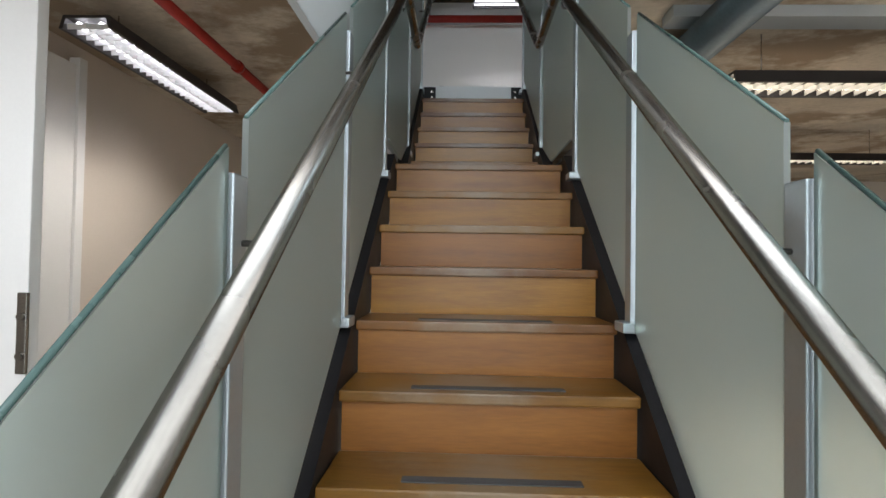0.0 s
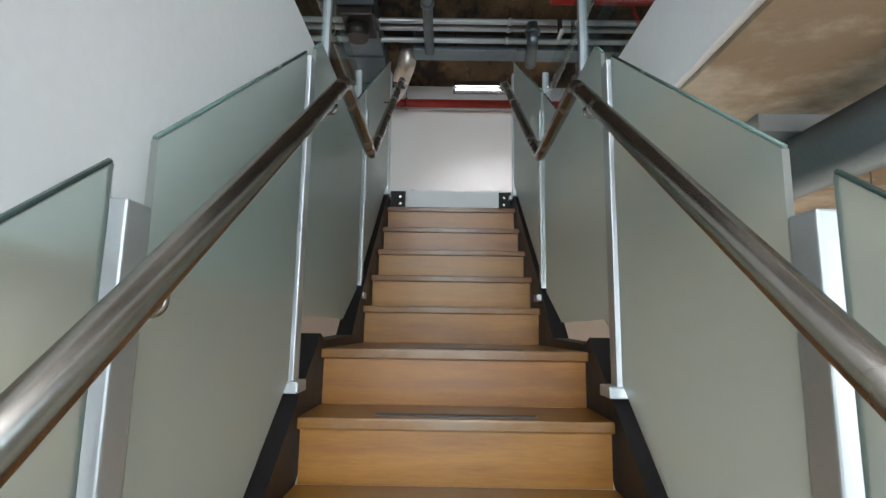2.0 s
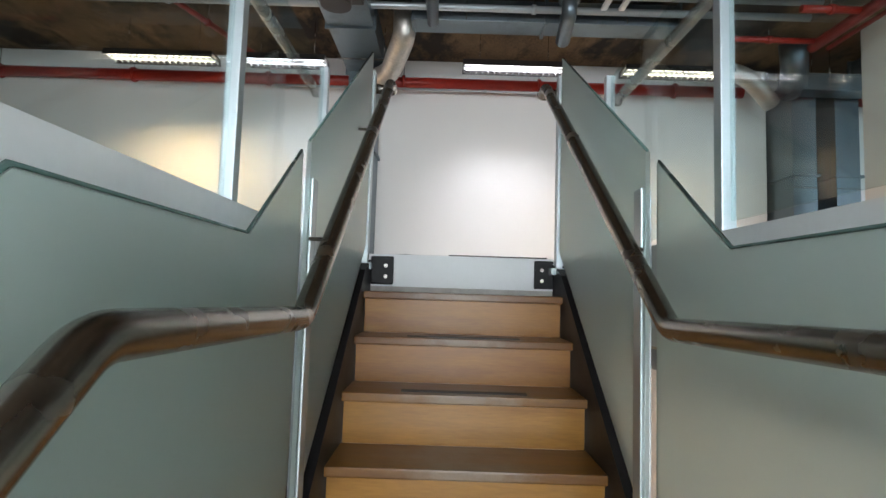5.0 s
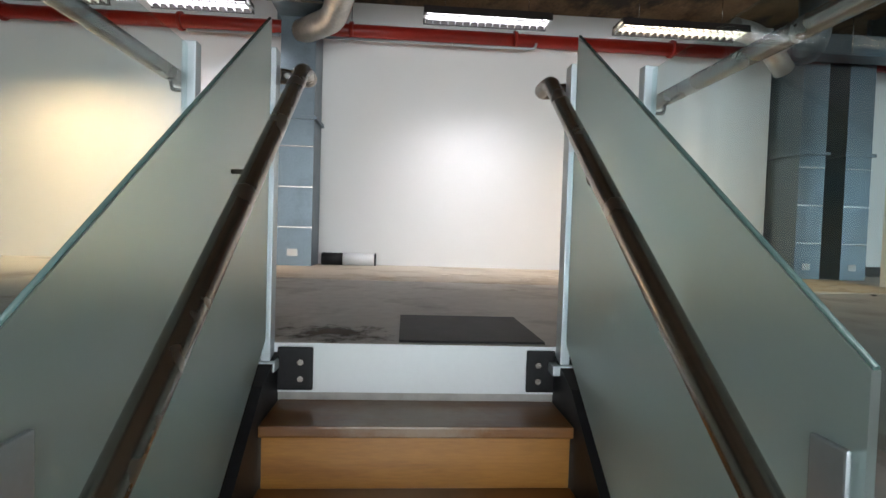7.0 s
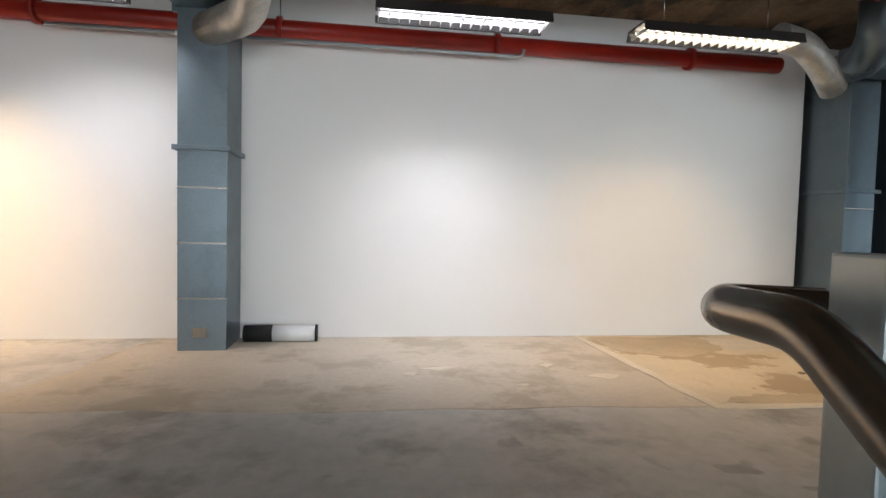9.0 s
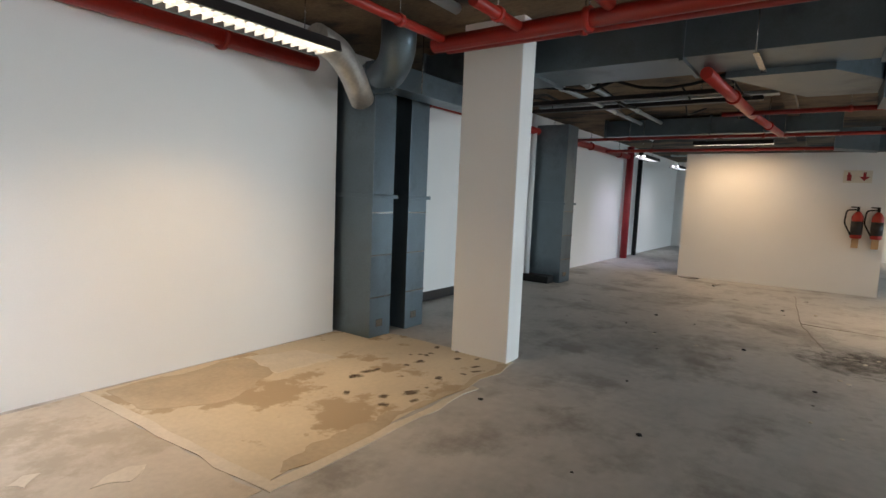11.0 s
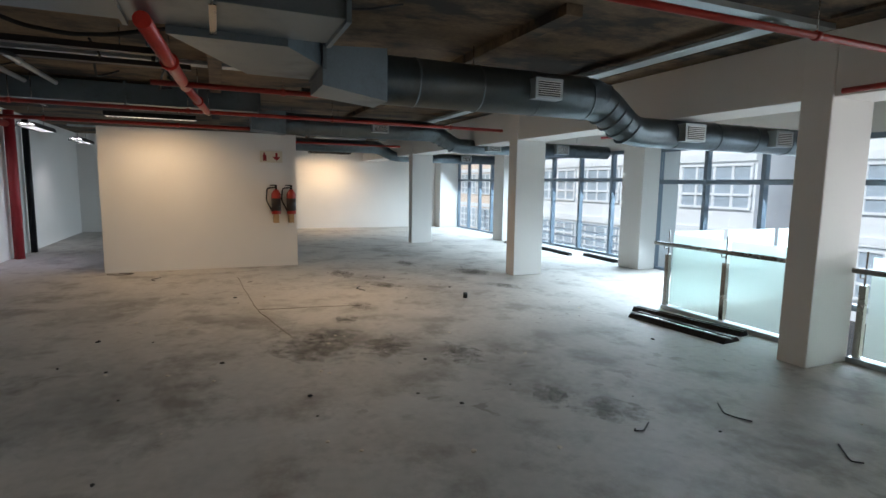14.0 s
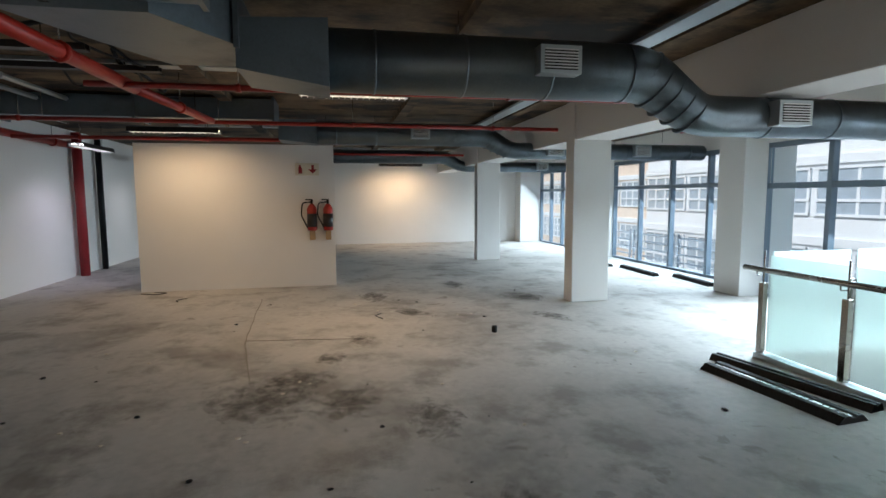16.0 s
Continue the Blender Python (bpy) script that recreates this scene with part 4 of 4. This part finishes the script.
for i, (x, y, w, d) in enumerate(((1.28, 3.02, 0.17, 0.09), (0.53, 2.99, 0.26, 0.07), (1.0, 2.6, 0.10, 0.05), (0.35, 2.85, 0.12, 0.1), (1.6, 2.75, 0.3, 0.12))):
    patch("filler_smear", [(x - w / 2, y), (x, y - d / 2), (x + w / 2, y + d * 0.2), (x + w * 0.1, y + d / 2)], GROUT, 0.006, "small pale smear of filler on the floor", 0.05, 20 + i)
random.seed(5)
GLUE = soft_stain("brown_glue_stain", (0.08, 0.05, 0.028), 9, 0.30, 0.46, 0.8)
FLECK = soft_stain("dark_brown_fleck", (0.14, 0.10, 0.06), 14, 0.16, 0.36, 0.7)
RESIDUE = soft_stain("dark_glue_residue", (0.14, 0.12, 0.10), 9, 0.22, 0.5, 0.6)
SCUFF = soft_stain("dark_floor_scuff", (0.17, 0.155, 0.14), 6, 0.2, 0.6, 0.28)


def decal(name, x, y, w, d, m, z, label):
    bm = bmesh.new()
    bmesh.ops.create_grid(bm, x_segments=2, y_segments=2, size=0.5, matrix=Matrix.Translation((x, y, z)) @ Matrix.Rotation(0.6 * math.sin(9 * x), 4, "Z") @ Matrix.Diagonal((w, d, 1, 1)))
    return solid(name, bm, m, label, "floor stain", kind="structure")


decal("glue_stain", -0.28, 0.17, 0.75, 0.36, GLUE, 0.003, "brown glue stain on the concrete")
for i in range(26):
    decal("glue_stain", random.uniform(3.0, 4.4), random.uniform(2.25, 2.95), random.uniform(0.04, 0.16), random.uniform(0.03, 0.08), FLECK, 0.0085 + 0.00005 * i, "small brown fleck on the old screed")
for i, (x, y, w, d) in enumerate(((6.45, -0.1, 0.95, 0.75), (6.3, -0.72, 0.75, 0.5), (6.85, -0.35, 0.6, 0.5), (8.0, -0.9, 0.6, 0.3), (7.4, -0.6, 0.5, 0.25), (4.75, -1.5, 0.5, 0.25), (4.4, -1.75, 0.7, 0.4), (5.9, -1.3, 0.8, 0.4), (9.2, -1.6, 0.9, 0.3), (10.4, -1.2, 1.0, 0.4), (9.9, -3.4, 0.9, 0.5), (8.6, -3.3, 0.8, 0.3), (11.2, -2.6, 1.2, 0.4))):
    decal("glue_residue", x, y, w, d, RESIDUE, 0.0042 + 0.0001 * i, "dark broken glue residue on the concrete")
for i, (x, y, w, d) in enumerate(((6.7, -0.3, 1.6, 1.3), (6.2, -0.9, 1.2, 0.9), (7.6, 0.4, 1.8, 1.0), (5.4, -1.6, 1.1, 0.8), (8.3, -2.2, 2.4, 1.4), (9.6, -1.4, 1.8, 1.0), (10.2, -3.4, 1.8, 1.2), (12.8, -3.0, 2.4, 1.4), (4.2, -2.3, 1.6, 0.7), (5.8, 1.5, 2.0, 1.2), (8.8, 1.9, 2.2, 1.0))):
    decal("floor_scuff", x, y, w, d, SCUFF, 0.0020 + 0.0001 * i, "dark scuffed stain on the concrete")

# joint in the slab
for a, b in (((10.57, 0.44), (8.2, 0.30)), ((8.2, 0.30), (6.9, 0.06)), ((8.2, 0.30), (8.04, -0.95))):
    d = Vector((b[0] - a[0], b[1] - a[1]))
    n = Vector((-d.y, d.x)).normalized() * 0.004
    patch("floor_crack", [(a[0] - n.x, a[1] - n.y), (b[0] - n.x, b[1] - n.y), (b[0] + n.x, b[1] + n.y), (a[0] + n.x, a[1] + n.y)], CRACK, 0.0046, "thin dark crack along a joint in the slab", 0.02, 40)

# chips and scraps
for i in range(70):
    x, y = random.uniform(2.6, 11), random.uniform(-3.6, 2.0)
    s = random.uniform(0.006, 0.022)
    bm = bmesh.new()
    r = bmesh.ops.create_icosphere(bm, subdivisions=1, radius=s)
    for v in bm.verts:
        v.co = Vector((v.co.x * random.uniform(.7, 1.6), v.co.y * random.uniform(.7, 1.6), v.co.z * 0.45)) + Vector((x, y, s * 0.4))
    solid("debris_chip", bm, RUBBER if i % 2 else GROUT, "small chip of rubble on the floor", "debris", "floor debris")
for x, y, a in ((3.9, -2.5, 0.4), (4.1, -1.7, 1.4), (3.3, -2.6, 0.9), (8.9, -1.2, 0.2), (10.6, 1.6, .5)):
    pts = [(x + 0.11 * k * math.cos(a + 0.4 * math.sin(k)), y + 0.05 * k * math.sin(a + k), 0.006) for k in range(4)]
    solid("wire_scrap", T(pts, 0.005, seg=6, bend=0.02), RUBBER, "short black scrap of wire on the floor", "debris", "wire scraps")
solid("rubber_stopper", T([(8.01, -2.36, 0), (8.01, -2.36, 0.07)], 0.03, seg=12), RUBBER, "small black rubber stopper on the floor", "debris")


def ramp(name, x, y, L, w, h, turn, label, studs=True):
    t = thing(name, label, "cable ramp", (x, y, 0), group="floor strips")
    t.matrix_basis = pose(x, y, 0, 0, 0, turn)
    bm = bmesh.new()
    prism(bm, [(-w / 2, 0), (w / 2, 0), (w * 0.3, h), (w * .12, h), (w * .08, h * .7), (-w * .08, h * .7), (-w * .12, h), (-w * 0.3, h)], -L / 2, L / 2)
    part("rubber_body", bm, RUBBER, t)
    if studs:
        for k in range(int(L / 0.05)):
            bm = bmesh.new()
            box(bm, -L / 2 + 0.02 + k * 0.05, -0.02, h * 0.7, -L / 2 + 0.058 + k * 0.05, 0.02, h * 0.7 + 0.008, bevel=0.003)
            part("metal_stud", bm, STEEL, t, "shiny metal stud")
    return t


ramp("rubber_ramp", 5.83, -3.92, 1.2, 0.27, 0.05, 5.6, "black rubber strip with shiny metal studs lying by the guard")
ramp("rubber_ramp", 6.0, -4.19, 1.32, 0.15, 0.055, 11, "black rubber strip lying by the guard", False)
ramp("rubber_ramp", 11.9, -6.5, 1.3, 0.14, 0.06, -3, "black rubber strip lying by the windows", False)
ramp("rubber_ramp", 10.6, -6.75, 1.1, 0.14, 0.06, -5, "black rubber strip lying by the windows", False)
ramp("rubber_ramp", 13.3, -6.35, 1.2, 0.12, 0.05, 0, "black rubber strip lying by the windows", False)


def extinguisher(y):
    t = thing("fire_extinguisher", "red fire extinguisher with black hose on a wall bracket", "fire extinguisher", (11.52, y, 0.95), group="fire extinguishers")
    part("cylinder", T([(0, 0, 0), (0, 0, 0.02), (0, 0, 0.36), (0, 0, 0.42), (0, 0, 0.44)], 0.08, seg=20, radii=[0.07, 0.08, 0.08, 0.045, 0.03]), RED, t)
    part("valve", B(-0.02, -0.02, 0.44, 0.02, 0.02, 0.50, bevel=0.005), BLACK, t)
    part("lever", B(-0.015, -0.02, 0.50, 0.015, 0.10, 0.52, bevel=0.004), BLACK, t)
    part("hose", T([(0, 0.02, 0.47), (-0.02, 0.15, 0.46), (-0.02, 0.17, 0.25), (-0.04, 0.07, 0.05)], 0.012, seg=8, bend=0.05), BLACK, t)
    # label stretched and darkened so the lit cylinder looks less bright
    part("label_panel", T([(0, 0, 0.06), (0, 0, 0.28)], 0.0815, seg=20), DARK, t, "printed label, enlarged and dark to dim the red")
    part("wall_bracket", B(0.06, -0.03, 0.2, 0.1, 0.03, 0.32), BLACK, t)
    part("hang_tag", B(-0.005, -0.045, -0.16, 0.09, 0.045, 0.02), CARD, t, "brown hanging tag board")
    return t


extinguisher(-0.27)
extinguisher(-0.53)
t = thing("exit_sign", "white fire sign with dark extinguisher and arrow shapes", "sign", (11.6, -0.21, 1.96))
part("board", B(-0.01, -0.19, -0.10, 0.018, 0.19, 0.10, bevel=0.003), CREAM, t)
part("arrow", prism(bmesh.new(), [(-0.09, -0.07), (-0.16, 0.0), (-0.11, 0.0), (-0.11, 0.07), (-0.07, 0.07), (-0.07, 0.0), (-0.02, 0.0)], -0.014, -0.011), DARKRED, t, "dark red arrow pointing down")
part("symbol", prism(bmesh.new(), [(0.08, -0.07), (0.08, 0.02), (0.10, 0.04), (0.10, 0.07), (0.13, 0.07), (0.13, 0.04), (0.14, 0.02), (0.14, -0.07)], -0.014, -0.011), DARKRED, t, "dark red bottle shape")
solid("cable_coil", T([(11.4, 2.35, 0.006), (11.3, 2.1, 0.006), (11.42, 1.95, 0.006), (11.5, 2.2, 0.006)], 0.006, seg=6, bend=0.08), RUBBER, "loop of thin cable on the floor", "cable")
setting("skirting", B(4.9, 4.28, 0, 8.5, 4.299, 0.12), DARK, "dark skirting strip", "baseboard")

# ---- lower floor things ----
t = thing("lower_door", "tall white flush door in the beige wall", "door", (-2.55, -2.1, LOW))
part("door_leaf", B(0.0, -0.28, 0, 0.05, 0.29, 2.75, bevel=0.004), WALL, t)
part("door_frame", B(0.0, 0.29, 0, 0.07, 0.36, 2.80, bevel=0.004), WALL, t)
part("door_frame", B(0.0, -0.36, 0, 0.07, -0.28, 2.80, bevel=0.004), WALL, t)
t = thing("open_door", "edge of an open white door with a metal lock plate", "door", (-1.50, -3.30, LOW - 0.01))
part("door_leaf", B(-0.6, -0.025, 0.01, 0.0, 0.025, 2.6, bevel=0.004), WALL, t)
pl = part("lock_plate", B(-0.03, -0.034, 1.16, 0.004, -0.02, 1.43, bevel=0.003), STEEL, t, "metal lock plate")
part("lock_bolt", T([(-0.012, -0.045, 1.22), (-0.012, -0.03, 1.22)], 0.012, seg=10), STEEL, pl)
part("lock_bolt", T([(-0.012, -0.045, 1.35), (-0.012, -0.03, 1.35)], 0.012, seg=10), STEEL, pl)
pipe("lower_sprinkler_pipe", [(-1.55, -4.4, -0.42), (-1.55, 3.0, -0.42)], 0.03, RED, "red sprinkler pipe under the lower soffit", hang=False)
t = thing("lower_duct", "round galvanised duct under the lower soffit", "air duct", (1.2, -4.4, -0.50))
part("duct_pipe", T([(0, 0, 0), (0, 7.5, 0)], 0.10, seg=24), GALV, t)
for k in range(8):
    part("band", T([(0, 0.3 + k, 0), (0, 0.32 + k, 0)], 0.106, seg=24), GALV, t, "raised joint band")
    part("hanger", T([(0, 0.4 + k, 0.09), (0, 0.4 + k, 0.14)], 0.005, seg=6), STEEL, t)
solid("lower_tray", B(1.0, -2.35, -0.42, 6.0, -2.2, -0.361), BRIGHT, "flat cable tray under the lower soffit", "cable tray")
solid("soffit_panel", B(-2.5, -2.55, -0.33, -1.75, -2.1, -0.302), PATCH, "speckled ceiling panel remnant", "ceiling panel")
solid("lower_column", B(2.6, -3.2, LOW, 3.1, -2.7, -0.3, bevel=0.01), WALL, "white painted column of the lower storey", "column")

# ---- outside ----
setting("ground", B(-500, -600, LOW - 0.6, 600, -7.6, LOW - 0.3), STREET, "street and ground outside", "ground")


def facade(name, x0, x1, y, z1, wallm, label):
    t = thing(name, label, "building", (x0, y, LOW - 0.3), kind="structure")
    L, H = x1 - x0, z1 - LOW + 0.3
    part("wall", B(0, -8, 0, L, 0, H), wallm, t)
    part("roof", B(-0.3, -8.3, H, L + 0.3, 0.3, H + 0.35), OUTWALL, t)
    n = int(L / 3.4)
    hw = L / n / 2 - 0.12
    for s in range(int(H / 3.3)):
        part("floor_band", B(0, 0, s * 3.3 + 2.95, L, 0.12, s * 3.3 + 3.3), OUTWALL, t)
        for i in range(n):
            a = (i + 0.5) * L / n
            w = part("window", B(a - hw, 0.0, s * 3.3 + 0.9, a + hw, 0.05, s * 3.3 + 2.8), OUTGLASS, t)
            for k in (-hw, -hw * 0.5 - 0.06, -0.06, hw * 0.5 - 0.06, hw - 0.13):
                part("mullion", B(a + k, 0.05, s * 3.3 + 0.9, a + k + 0.13, 0.10, s * 3.3 + 2.8), OUTWALL, w)
            for z in (0.86, 1.45, 2.05, 2.74):
                part("transom", B(a - hw, 0.05, s * 3.3 + z, a + hw, 0.12, s * 3.3 + z + 0.11), OUTWALL, w)
    return t


facade("office_building", -4, 16, -22, 9.5, OUTWALL, "pale rendered office building across the street")
facade("office_building", 17, 33, -20, 6.4, OUTWALL, "pale rendered office building with white window grids")
facade("office_building", 34, 60, -23, 10, OUTBRICK, "tan clad building across the street")
for i in range(5):
    t = thing("street_railing", "white metal railing outside the windows", "railing", (10.2 + 2.0 * i, -8.9, -0.35), group="street railings")
    for k in range(4):
        part("bar", T([(0, 0, 0.2 + k * 0.2), (1.9, 0, 0.2 + k * 0.2)], 0.025, seg=8), OUTWALL, t)
    for xx in (0.05, 1.85):
        part("post", T([(xx, 0, 0), (xx, 0, 0.9)], 0.03, seg=8), OUTWALL, t)
setting("balcony_slab", B(9.9, -9.1, -0.6, 20.5, -7.61, -0.35), OUTWALL, "pale concrete balcony slab outside the windows", "balcony")
